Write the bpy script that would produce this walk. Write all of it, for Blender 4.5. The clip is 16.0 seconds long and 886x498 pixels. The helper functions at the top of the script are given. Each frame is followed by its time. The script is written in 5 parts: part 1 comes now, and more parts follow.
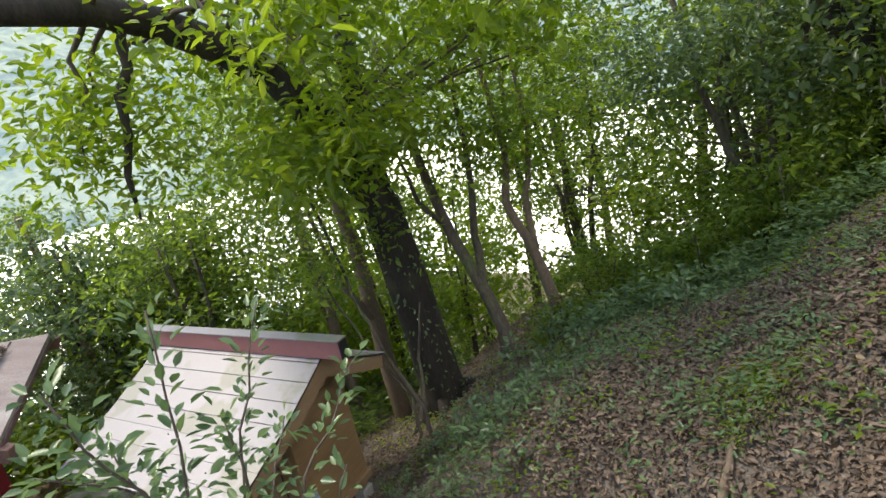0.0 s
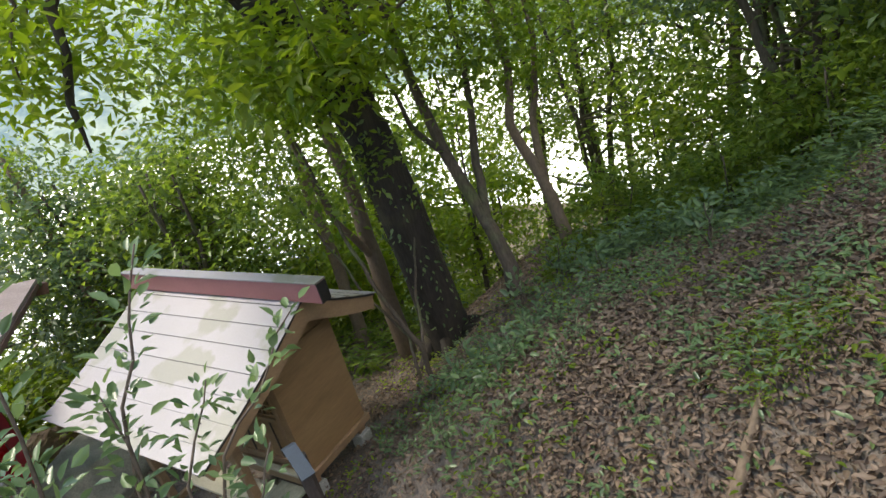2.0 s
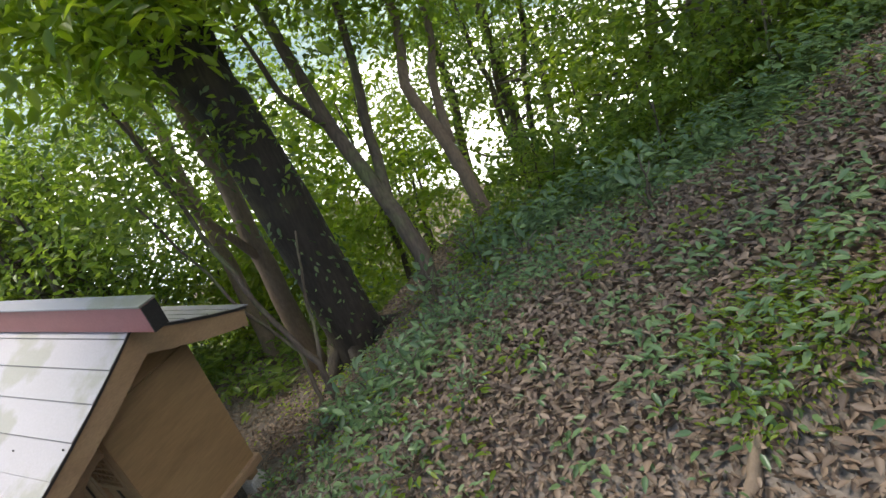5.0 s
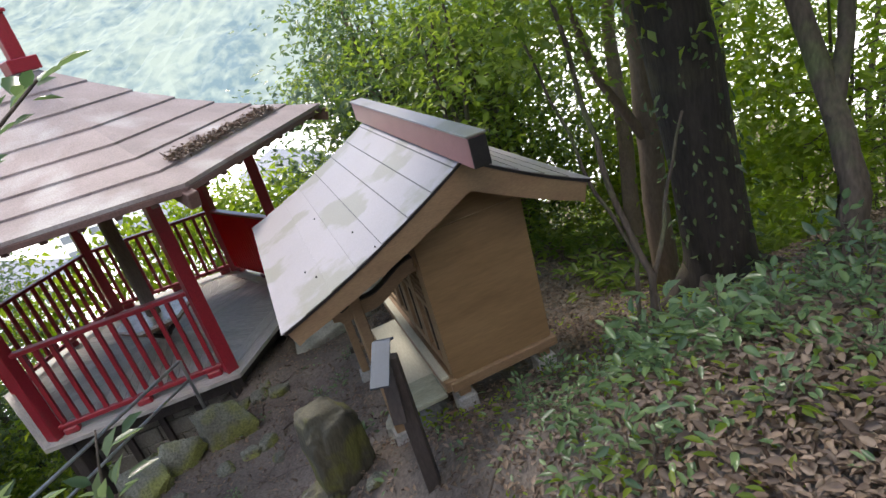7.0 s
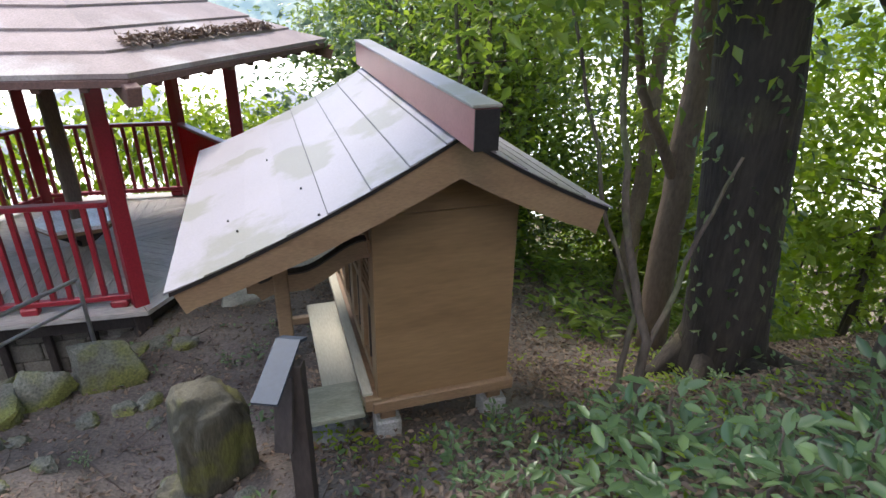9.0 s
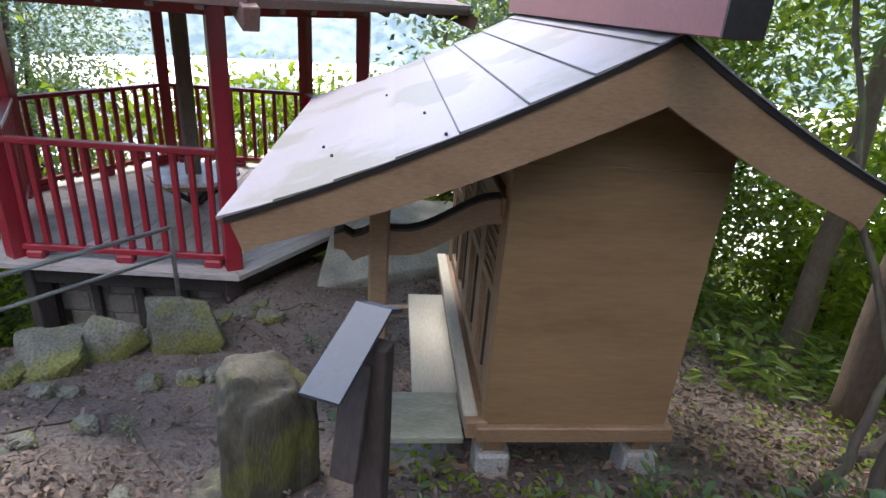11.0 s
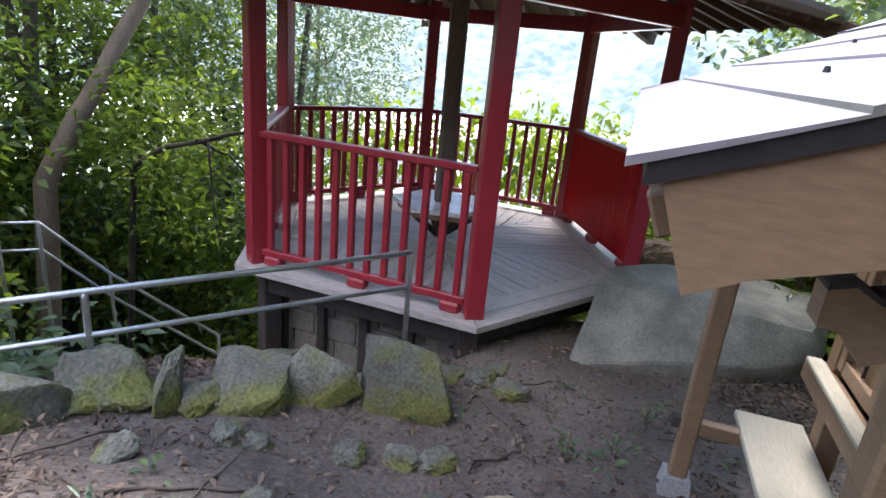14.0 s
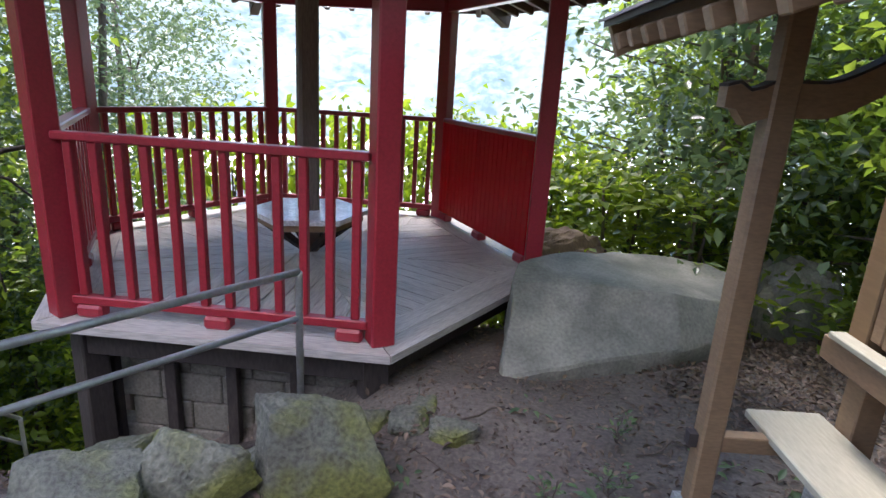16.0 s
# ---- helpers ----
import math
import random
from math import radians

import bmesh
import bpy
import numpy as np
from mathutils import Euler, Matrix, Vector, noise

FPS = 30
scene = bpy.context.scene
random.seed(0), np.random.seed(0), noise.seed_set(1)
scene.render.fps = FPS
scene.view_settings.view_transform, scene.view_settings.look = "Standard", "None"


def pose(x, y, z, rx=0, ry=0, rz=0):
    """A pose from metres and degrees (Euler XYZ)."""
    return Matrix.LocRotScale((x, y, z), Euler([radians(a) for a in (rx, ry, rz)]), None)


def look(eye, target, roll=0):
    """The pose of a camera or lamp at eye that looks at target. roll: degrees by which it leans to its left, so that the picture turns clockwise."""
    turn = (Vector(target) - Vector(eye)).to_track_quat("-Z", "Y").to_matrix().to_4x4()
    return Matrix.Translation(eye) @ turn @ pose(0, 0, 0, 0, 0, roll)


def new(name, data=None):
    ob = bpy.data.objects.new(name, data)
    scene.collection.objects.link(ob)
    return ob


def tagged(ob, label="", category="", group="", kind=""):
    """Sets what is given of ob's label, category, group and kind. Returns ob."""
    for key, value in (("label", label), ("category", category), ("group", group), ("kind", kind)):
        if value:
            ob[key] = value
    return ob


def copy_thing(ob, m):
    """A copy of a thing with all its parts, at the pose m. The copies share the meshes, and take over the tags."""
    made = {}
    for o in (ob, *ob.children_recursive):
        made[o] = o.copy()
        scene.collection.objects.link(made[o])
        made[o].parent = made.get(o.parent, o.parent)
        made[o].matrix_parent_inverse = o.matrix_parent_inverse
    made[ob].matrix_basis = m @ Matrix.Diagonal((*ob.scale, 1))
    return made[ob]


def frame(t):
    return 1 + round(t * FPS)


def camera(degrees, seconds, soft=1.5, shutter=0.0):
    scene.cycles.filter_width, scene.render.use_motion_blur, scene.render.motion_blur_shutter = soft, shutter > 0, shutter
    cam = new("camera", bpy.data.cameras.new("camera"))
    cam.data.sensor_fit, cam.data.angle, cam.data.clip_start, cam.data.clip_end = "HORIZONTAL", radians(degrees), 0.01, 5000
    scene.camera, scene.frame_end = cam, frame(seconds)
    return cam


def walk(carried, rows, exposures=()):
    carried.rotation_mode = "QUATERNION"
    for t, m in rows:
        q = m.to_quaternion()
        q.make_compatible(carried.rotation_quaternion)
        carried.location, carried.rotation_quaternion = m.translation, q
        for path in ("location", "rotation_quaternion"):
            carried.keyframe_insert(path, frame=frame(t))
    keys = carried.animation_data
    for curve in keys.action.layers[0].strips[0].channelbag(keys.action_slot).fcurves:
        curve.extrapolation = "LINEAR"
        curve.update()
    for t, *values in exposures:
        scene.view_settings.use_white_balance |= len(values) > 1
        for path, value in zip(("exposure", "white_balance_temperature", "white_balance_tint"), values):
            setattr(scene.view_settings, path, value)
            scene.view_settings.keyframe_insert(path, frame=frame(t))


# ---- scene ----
cam = camera(75.0, 16.0)
PATH = [
    (0, (-2.83, -3.712, 4.124), (-1.205, -2.698, 3.549), -12.3),
    (0.5, (-2.707, -3.68, 4.1), (-1.141, -2.632, 3.431), -13.0),
    (1, (-2.613, -3.638, 4.052), (-1.088, -2.553, 3.347), -13.9),
    (1.5, (-2.492, -3.616, 3.986), (-0.995, -2.511, 3.253), -14.1),
    (2, (-2.281, -3.66, 3.873), (-0.787, -2.574, 3.106), -15.1),
    (2.5, (-2.067, -3.609, 3.725), (-0.519, -2.625, 2.929), -16.6),
    (3, (-1.972, -3.587, 3.693), (-0.368, -2.735, 2.855), -19.8),
    (3.2, (-1.928, -3.6, 3.679), (-0.325, -2.752, 2.835), -19.9),
    (5.3, (-1.219, -3.438, 3.352), (0.318, -2.495, 2.487), -17.2),
    (5.5, (-1.15, -3.47, 3.337), (0.298, -2.358, 2.521), -16.7),
    (6, (-1.171, -3.425, 3.26), (-0.04, -1.923, 2.578), -17.4),
    (6.5, (-0.973, -3.402, 3.048), (-0.359, -1.569, 2.535), -15.7),
    (7, (-0.73, -3.283, 2.938), (-0.237, -1.514, 2.146), -16.0),
    (7.5, (-0.672, -3.145, 2.935), (-0.15, -1.413, 2.082), -14.3),
    (8, (-0.601, -2.986, 2.853), (-0.057, -1.267, 1.987), -6.8),
    (8.2, (-0.485, -2.896, 2.803), (0.041, -1.175, 1.93), -2.1),
    (10.3, (-0.455, -2.17, 2.345), (0.084, -0.416, 1.549), 2.5),
    (10.5, (-0.467, -2.077, 2.25), (0.026, -0.311, 1.451), 3.1),
    (11, (-0.43, -1.912, 2.11), (-0.233, -0.083, 1.324), 4.3),
    (11.5, (-0.389, -1.808, 2.058), (-0.382, 0.033, 1.275), 3.2),
    (12, (-0.446, -1.633, 1.957), (-0.482, 0.21, 1.181), 3.4),
    (12.5, (-0.51, -1.397, 1.866), (-0.656, 0.45, 1.113), 6.4),
    (13, (-0.634, -1.247, 1.778), (-1.035, 0.584, 1.079), 6.7),
    (13.5, (-0.794, -1.058, 1.696), (-1.283, 0.77, 1.048), 6.3),
    (14, (-0.916, -0.82, 1.568), (-1.463, 0.994, 0.927), 5.5),
    (14.5, (-0.974, -0.688, 1.508), (-1.553, 1.126, 0.897), 5.0),
    (15, (-1.169, -0.508, 1.463), (-1.7, 1.325, 0.863), 5.2),
    (15.5, (-1.305, -0.331, 1.324), (-1.638, 1.555, 0.746), 4.9),
    (16, (-1.369, -0.172, 1.276), (-1.394, 1.748, 0.717), 3.4),
]
walk(cam, [(t, look(e, g, r)) for t, e, g, r in PATH], [(0.0, 1.65, 7400, 10), (3.2, 1.65, 7400, 10), (5.5, 1.85, 7100, 11), (6.5, 1.6, 7050, 13), (7.2, 1.75, 7000, 15), (8.0, 1.9, 6900, 15), (11.0, 2.1, 6500, 19), (16.0, 2.4, 6400, 22)])

# ---- light ----
world = bpy.data.worlds.new("world")
scene.world = world
world.use_nodes = True
sky = world.node_tree.nodes.new("ShaderNodeTexSky")
sky.sky_type, sky.sun_disc = "NISHITA", False
sky.sun_elevation, sky.sun_rotation = radians(52), radians(200)
background = world.node_tree.nodes["Background"]
world.node_tree.links.new(sky.outputs["Color"], background.inputs["Color"])
background.inputs["Strength"].default_value = 0.15
sun = new("sun", bpy.data.lights.new("sun", "SUN"))
sun.data.energy, sun.data.angle, sun.data.color = 1.55, radians(20), (1.0, 0.96, 0.9)
sun.matrix_world = look((-6, 22, 30), (0, 0, 0))


# ---- mesh helpers ----
def mesh_object(name, bm, material, smooth=False):
    data = bpy.data.meshes.new(name)
    bm.to_mesh(data)
    bm.free()
    if material:
        data.materials.append(material)
    if smooth:
        for p in data.polygons:
            p.use_smooth = True
    return new(name, data)


def part(name, bm, material, parent, label="", smooth=False):
    ob = mesh_object(name, bm, material, smooth)
    ob.parent = parent
    if label:
        tagged(ob, label)
    return ob


def empty(name, m, label, category, group="", kind=""):
    ob = new(name)
    ob.empty_display_size = 0.1
    ob.matrix_world = m
    return tagged(ob, label, category, group, kind)


def box(bm, c, s, m=None, bevel=0.0):
    """A box with centre c and size s; m turns it."""
    r = bmesh.ops.create_cube(bm, size=1.0)
    vs = r["verts"]
    t = Matrix.Translation(c) @ (m or Matrix()) @ Matrix.Diagonal((s[0], s[1], s[2], 1))
    bmesh.ops.transform(bm, matrix=t, verts=vs)
    if bevel:
        es = list({e for v in vs for e in v.link_edges})
        bmesh.ops.bevel(bm, geom=es, offset=bevel, segments=1, affect="EDGES", profile=0.5)


def boxed(c, s, m=None, bevel=0.0):
    bm = bmesh.new()
    box(bm, c, s, m, bevel)
    return bm


def between(a, b, up=(0, 0, 1)):
    """The turn that lays x along the line from a to b."""
    d = (Vector(b) - Vector(a)).normalized()
    s = Vector(up).cross(d)
    s = s.normalized() if s.length > 1e-4 else Vector((0, 1, 0))
    u = d.cross(s)
    return Matrix((d, s, u)).transposed().to_4x4()


def beam(bm, a, b, w, h, bevel=0.006, up=(0, 0, 1)):
    """A square timber from a to b, w wide and h high."""
    a, b = Vector(a), Vector(b)
    box(bm, (a + b) / 2, ((b - a).length, w, h), between(a, b, up), bevel)


def beamed(a, b, w, h, bevel=0.006, up=(0, 0, 1)):
    bm = bmesh.new()
    beam(bm, a, b, w, h, bevel, up)
    return bm


def tube(bm, points, radii, sides=10, caps=True):
    """A round, tapered limb through points."""
    rings = []
    n = len(points)
    pts = [Vector(p) for p in points]
    ref = Vector((0.31, 0.77, 0.21))
    for i, p in enumerate(pts):
        d = (pts[min(i + 1, n - 1)] - pts[max(i - 1, 0)]).normalized()
        s = d.cross(ref)
        if s.length < 0.05:
            s = d.cross(Vector((1, 0, 0)))
        s.normalize()
        u = d.cross(s)
        rings.append([bm.verts.new(p + radii[i] * (math.cos(k * math.tau / sides) * s + math.sin(k * math.tau / sides) * u)) for k in range(sides)])
    for a, b in zip(rings, rings[1:]):
        for k in range(sides):
            bm.faces.new((a[k], a[(k + 1) % sides], b[(k + 1) % sides], b[k]))
    if caps:
        bm.faces.new(list(reversed(rings[0])))
        bm.faces.new(rings[-1])


def tubed(points, radii, sides=10):
    bm = bmesh.new()
    tube(bm, points, radii, sides)
    return bm


def prism(bm, outline, y0, y1):
    """An outline in x and z, drawn out from y0 to y1."""
    a = [bm.verts.new((x, y0, z)) for x, z in outline]
    b = [bm.verts.new((x, y1, z)) for x, z in outline]
    n = len(a)
    for i in range(n):
        bm.faces.new((a[i], b[i], b[(i + 1) % n], a[(i + 1) % n]))
    bm.faces.new(a[::-1])
    bm.faces.new(b)
    bmesh.ops.recalc_face_normals(bm, faces=bm.faces[:])


def prismed(outline, y0, y1):
    bm = bmesh.new()
    prism(bm, outline, y0, y1)
    return bm


def smoothstep(a, b, x):
    t = np.clip((x - a) / (b - a), 0, 1)
    return t * t * (3 - 2 * t)


# ---- materials ----
def material(name, base, rough=0.7, metal=0.0, scale=6.0, detail_scale=60.0, second=None, amount=0.5, fine=0.25,
             bump=0.2, stretch=(1, 1, 1), random_value=0.0, sheen=0.0, object_space=True, third=None, third_scale=2.0, third_cut=(0.5, 0.62)):
    """Two scales of noise over a base colour, a second colour in patches, a third in stains, and relief."""
    m = bpy.data.materials.new(name)
    m.use_nodes = True
    nt = m.node_tree
    nodes, link = nt.nodes, nt.links.new
    bsdf = nodes["Principled BSDF"]
    bsdf.inputs["Roughness"].default_value, bsdf.inputs["Metallic"].default_value = rough, metal
    co = nodes.new("ShaderNodeTexCoord")
    mp = nodes.new("ShaderNodeMapping")
    mp.inputs["Scale"].default_value = stretch
    link(co.outputs["Object" if object_space else "Generated"], mp.inputs["Vector"])
    big = nodes.new("ShaderNodeTexNoise")
    big.inputs["Scale"].default_value, big.inputs["Detail"].default_value = scale, 6
    small = nodes.new("ShaderNodeTexNoise")
    small.inputs["Scale"].default_value, small.inputs["Detail"].default_value = detail_scale, 4
    link(mp.outputs["Vector"], big.inputs["Vector"])
    link(mp.outputs["Vector"], small.inputs["Vector"])
    ramp = nodes.new("ShaderNodeValToRGB")
    ramp.color_ramp.elements[0].position, ramp.color_ramp.elements[1].position = 0.35, 0.68
    link(big.outputs["Fac"], ramp.inputs["Fac"])
    mix = nodes.new("ShaderNodeMix")
    mix.data_type = "RGBA"
    mix.inputs["A"].default_value = (*base, 1)
    mix.inputs["B"].default_value = (*(second or tuple(c * 0.65 for c in base)), 1)
    scaled = nodes.new("ShaderNodeMath")
    scaled.operation = "MULTIPLY"
    scaled.inputs[1].default_value = amount
    link(ramp.outputs["Color"], scaled.inputs[0])
    link(scaled.outputs[0], mix.inputs["Factor"])
    out = mix.outputs["Result"]
    if third:
        stain = nodes.new("ShaderNodeTexNoise")
        stain.inputs["Scale"].default_value, stain.inputs["Detail"].default_value = third_scale, 8
        link(co.outputs["Object"], stain.inputs["Vector"])
        r3 = nodes.new("ShaderNodeValToRGB")
        r3.color_ramp.elements[0].position, r3.color_ramp.elements[1].position = third_cut
        link(stain.outputs["Fac"], r3.inputs["Fac"])
        m3 = nodes.new("ShaderNodeMix")
        m3.data_type = "RGBA"
        m3.inputs["B"].default_value = (*third, 1)
        link(r3.outputs["Color"], m3.inputs["Factor"])
        link(out, m3.inputs["A"])
        out = m3.outputs["Result"]
    hsv = nodes.new("ShaderNodeHueSaturation")
    rng = nodes.new("ShaderNodeMapRange")
    rng.inputs["From Min"].default_value, rng.inputs["From Max"].default_value = 0.3, 0.7
    rng.inputs["To Min"].default_value, rng.inputs["To Max"].default_value = 1 - fine, 1 + fine
    link(small.outputs["Fac"], rng.inputs["Value"])
    value = rng.outputs["Result"]
    if random_value:
        info = nodes.new("ShaderNodeObjectInfo")
        r2 = nodes.new("ShaderNodeMapRange")
        r2.inputs["To Min"].default_value, r2.inputs["To Max"].default_value = 1 - random_value, 1 + random_value
        link(info.outputs["Random"], r2.inputs["Value"])
        mul = nodes.new("ShaderNodeMath")
        mul.operation = "MULTIPLY"
        link(value, mul.inputs[0])
        link(r2.outputs["Result"], mul.inputs[1])
        value = mul.outputs[0]
    link(value, hsv.inputs["Value"])
    link(out, hsv.inputs["Color"])
    link(hsv.outputs["Color"], bsdf.inputs["Base Color"])
    if bump:
        bp = nodes.new("ShaderNodeBump")
        bp.inputs["Strength"].default_value, bp.inputs["Distance"].default_value = bump, 0.01
        add = nodes.new("ShaderNodeMath")
        link(big.outputs["Fac"], add.inputs[0])
        link(small.outputs["Fac"], add.inputs[1])
        link(add.outputs[0], bp.inputs["Height"])
        link(bp.outputs["Normal"], bsdf.inputs["Normal"])
    return m


def leaf_material(name, base, second, rough=0.4, through_light=0.45):
    """Leaves: each its own tint, half of the light passing through."""
    m = bpy.data.materials.new(name)
    m.use_nodes = True
    nt = m.node_tree
    nodes, link = nt.nodes, nt.links.new
    bsdf, output = nodes["Principled BSDF"], nodes["Material Output"]
    bsdf.inputs["Roughness"].default_value = rough
    geo = nodes.new("ShaderNodeNewGeometry")
    mix = nodes.new("ShaderNodeMix")
    mix.data_type = "RGBA"
    mix.inputs["A"].default_value, mix.inputs["B"].default_value = (*base, 1), (*second, 1)
    link(geo.outputs["Random Per Island"], mix.inputs["Factor"])
    link(mix.outputs["Result"], bsdf.inputs["Base Color"])
    tr = nodes.new("ShaderNodeBsdfTranslucent")
    hsv = nodes.new("ShaderNodeHueSaturation")
    hsv.inputs["Hue"].default_value, hsv.inputs["Value"].default_value, hsv.inputs["Saturation"].default_value = 0.485, 1.6, 1.1
    link(mix.outputs["Result"], hsv.inputs["Color"])
    link(hsv.outputs["Color"], tr.inputs["Color"])
    ms = nodes.new("ShaderNodeMixShader")
    ms.inputs["Fac"].default_value = through_light
    link(bsdf.outputs["BSDF"], ms.inputs[1])
    link(tr.outputs["BSDF"], ms.inputs[2])
    link(ms.outputs["Shader"], output.inputs["Surface"])
    return m


RED = material("red_paint", (0.32, 0.026, 0.038), 0.33, scale=3, second=(0.25, 0.02, 0.03), amount=0.6, fine=0.12, bump=0.12)
DECK = material("grey_deck_board", (0.45, 0.425, 0.385), 0.5, scale=5, detail_scale=40, second=(0.37, 0.34, 0.31), stretch=(0.25, 2.5, 2.5), amount=0.7, bump=0.25, random_value=0.12)
DARK_TIMBER = material("dark_timber", (0.05, 0.04, 0.035), 0.8, scale=6, stretch=(1, 1, 0.3), bump=0.3)
PLY = material("oiled_plywood", (0.26, 0.165, 0.08), 0.5, scale=2.5, detail_scale=18, second=(0.165, 0.098, 0.045), stretch=(0.5, 0.5, 3.5), amount=0.6, fine=0.1, bump=0.05)
WOOD = material("planed_wood", (0.26, 0.172, 0.095), 0.55, scale=5, detail_scale=60, second=(0.18, 0.105, 0.058), stretch=(0.6, 0.6, 2), amount=0.6, fine=0.14, bump=0.08)
PALE_WOOD = material("pale_wood", (0.42, 0.40, 0.30), 0.65, scale=4, detail_scale=50, second=(0.33, 0.315, 0.23), stretch=(2, 0.4, 2), amount=0.6, fine=0.1, bump=0.06)
GREY_BOARD = material("weathered_board", (0.30, 0.31, 0.23), 0.8, scale=7, detail_scale=60, second=(0.19, 0.20, 0.14), stretch=(0.5, 3, 3), amount=0.8, fine=0.2, bump=0.2)
SHEET = material("painted_roof_sheet", (0.26, 0.242, 0.255), 0.45, scale=3, detail_scale=90, second=(0.24, 0.225, 0.23), amount=0.6, fine=0.06, bump=0.04,
                 third=(0.19, 0.185, 0.155), third_scale=2.4, third_cut=(0.53, 0.6), random_value=0.03)
ROOF_RED = material("rust_red_sheet", (0.30, 0.12, 0.115), 0.4, scale=3, second=(0.23, 0.085, 0.085), fine=0.08, bump=0.04)
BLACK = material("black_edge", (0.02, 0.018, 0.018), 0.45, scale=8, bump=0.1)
GAZEBO_ROOF = material("brown_roof_shingle", (0.27, 0.215, 0.20), 0.75, scale=3, detail_scale=70, second=(0.19, 0.15, 0.14), amount=0.7, fine=0.18, bump=0.15,
                       third=(0.36, 0.33, 0.31), third_scale=1.3, third_cut=(0.5, 0.65), random_value=0.08)
BARK = material("grey_brown_bark", (0.10, 0.078, 0.058), 0.9, scale=7, detail_scale=45, second=(0.065, 0.05, 0.038), stretch=(1, 1, 0.25), amount=0.8, fine=0.3, bump=0.7,
                third=(0.10, 0.12, 0.05), third_scale=3, third_cut=(0.5, 0.7))
DARK_BARK = material("dark_bark", (0.034, 0.027, 0.02), 0.9, scale=9, detail_scale=50, second=(0.014, 0.012, 0.01), stretch=(1, 1, 0.2), amount=0.8, fine=0.35, bump=0.9,
                     third=(0.06, 0.052, 0.028), third_scale=2, third_cut=(0.55, 0.7))
STONE = material("mossy_stone", (0.155, 0.158, 0.122), 0.85, scale=7, detail_scale=55, second=(0.085, 0.085, 0.07), amount=0.9, fine=0.4, bump=1.0,
                 third=(0.16, 0.17, 0.045), third_scale=3.0, third_cut=(0.46, 0.62), random_value=0.15)
BOULDER = material("smooth_grey_boulder", (0.25, 0.25, 0.21), 0.75, scale=4, detail_scale=50, second=(0.11, 0.115, 0.095), amount=0.8, fine=0.2, bump=0.5,
                   third=(0.085, 0.09, 0.075), third_scale=1.6, third_cut=(0.52, 0.7))
CONCRETE = material("concrete", (0.34, 0.34, 0.32), 0.85, scale=6, detail_scale=80, second=(0.25, 0.25, 0.23), bump=0.3)
STEEL = material("galvanised_steel", (0.58, 0.60, 0.60), 0.35, 0.8, scale=8, second=(0.33, 0.34, 0.33), fine=0.1, bump=0.05)
SIGN = material("slate_blue_sheet", (0.032, 0.05, 0.075), 0.6, scale=4, second=(0.026, 0.04, 0.058), fine=0.08, bump=0.04)
EARTH = material("damp_earth", (0.14, 0.115, 0.095), 0.95, scale=2.5, detail_scale=45, second=(0.08, 0.066, 0.055), amount=0.8, fine=0.35, bump=0.8,
                 third=(0.17, 0.142, 0.118), third_scale=1.1, third_cut=(0.45, 0.65))
LEAF = leaf_material("broadleaf", (0.07, 0.13, 0.022), (0.19, 0.27, 0.05), 0.33, 0.62)
LEAF_DARK = leaf_material("evergreen_leaf", (0.06, 0.105, 0.05), (0.15, 0.21, 0.10), 0.26, 0.5)
LEAF_BRIGHT = leaf_material("fresh_leaf", (0.10, 0.18, 0.02), (0.21, 0.29, 0.045), 0.45, 0.65)
LEAF_BLUE = leaf_material("glossy_herb_leaf", (0.06, 0.115, 0.05), (0.15, 0.23, 0.09), 0.3, 0.35)
LEAF_DRY = leaf_material("dry_leaf", (0.06, 0.04, 0.028), (0.23, 0.165, 0.115), 0.6, 0.1)
PANEL = leaf_material("red_corrugated_plastic", (0.62, 0.05, 0.045), (0.55, 0.04, 0.04), 0.35, 0.7)
POLE = material("weathered_brown_pole", (0.16, 0.12, 0.09), 0.7, scale=5, stretch=(2, 2, 0.3), second=(0.10, 0.075, 0.06), bump=0.2)
SOFFIT = material("brown_stained_timber", (0.14, 0.075, 0.06), 0.7, scale=5, second=(0.085, 0.05, 0.042), fine=0.2, bump=0.15)
SEAT = material("pale_seat_paint", (0.86, 0.84, 0.82), 0.25, scale=4, second=(0.40, 0.36, 0.35), bump=0.05)
TWIG = material("brown_twig", (0.11, 0.085, 0.065), 0.85, scale=15, second=(0.06, 0.045, 0.035), bump=0.2)
BLOCK = material("pale_block_wall", (0.20, 0.185, 0.15), 0.9, scale=3, detail_scale=60, second=(0.13, 0.12, 0.10), bump=0.3, random_value=0.1)
PALE_BARK = material("pale_brown_bark", (0.18, 0.13, 0.088), 0.85, scale=6, stretch=(1, 1, 0.3), second=(0.10, 0.072, 0.05), fine=0.2, bump=0.4)
STREAKED = material("moss_streaked_stone", (0.085, 0.08, 0.055), 0.9, scale=4, detail_scale=40, second=(0.04, 0.04, 0.03), amount=0.9, stretch=(2.2, 2.2, 0.5), fine=0.25, bump=0.5,
                    third=(0.105, 0.11, 0.03), third_scale=3.5, third_cut=(0.48, 0.6))


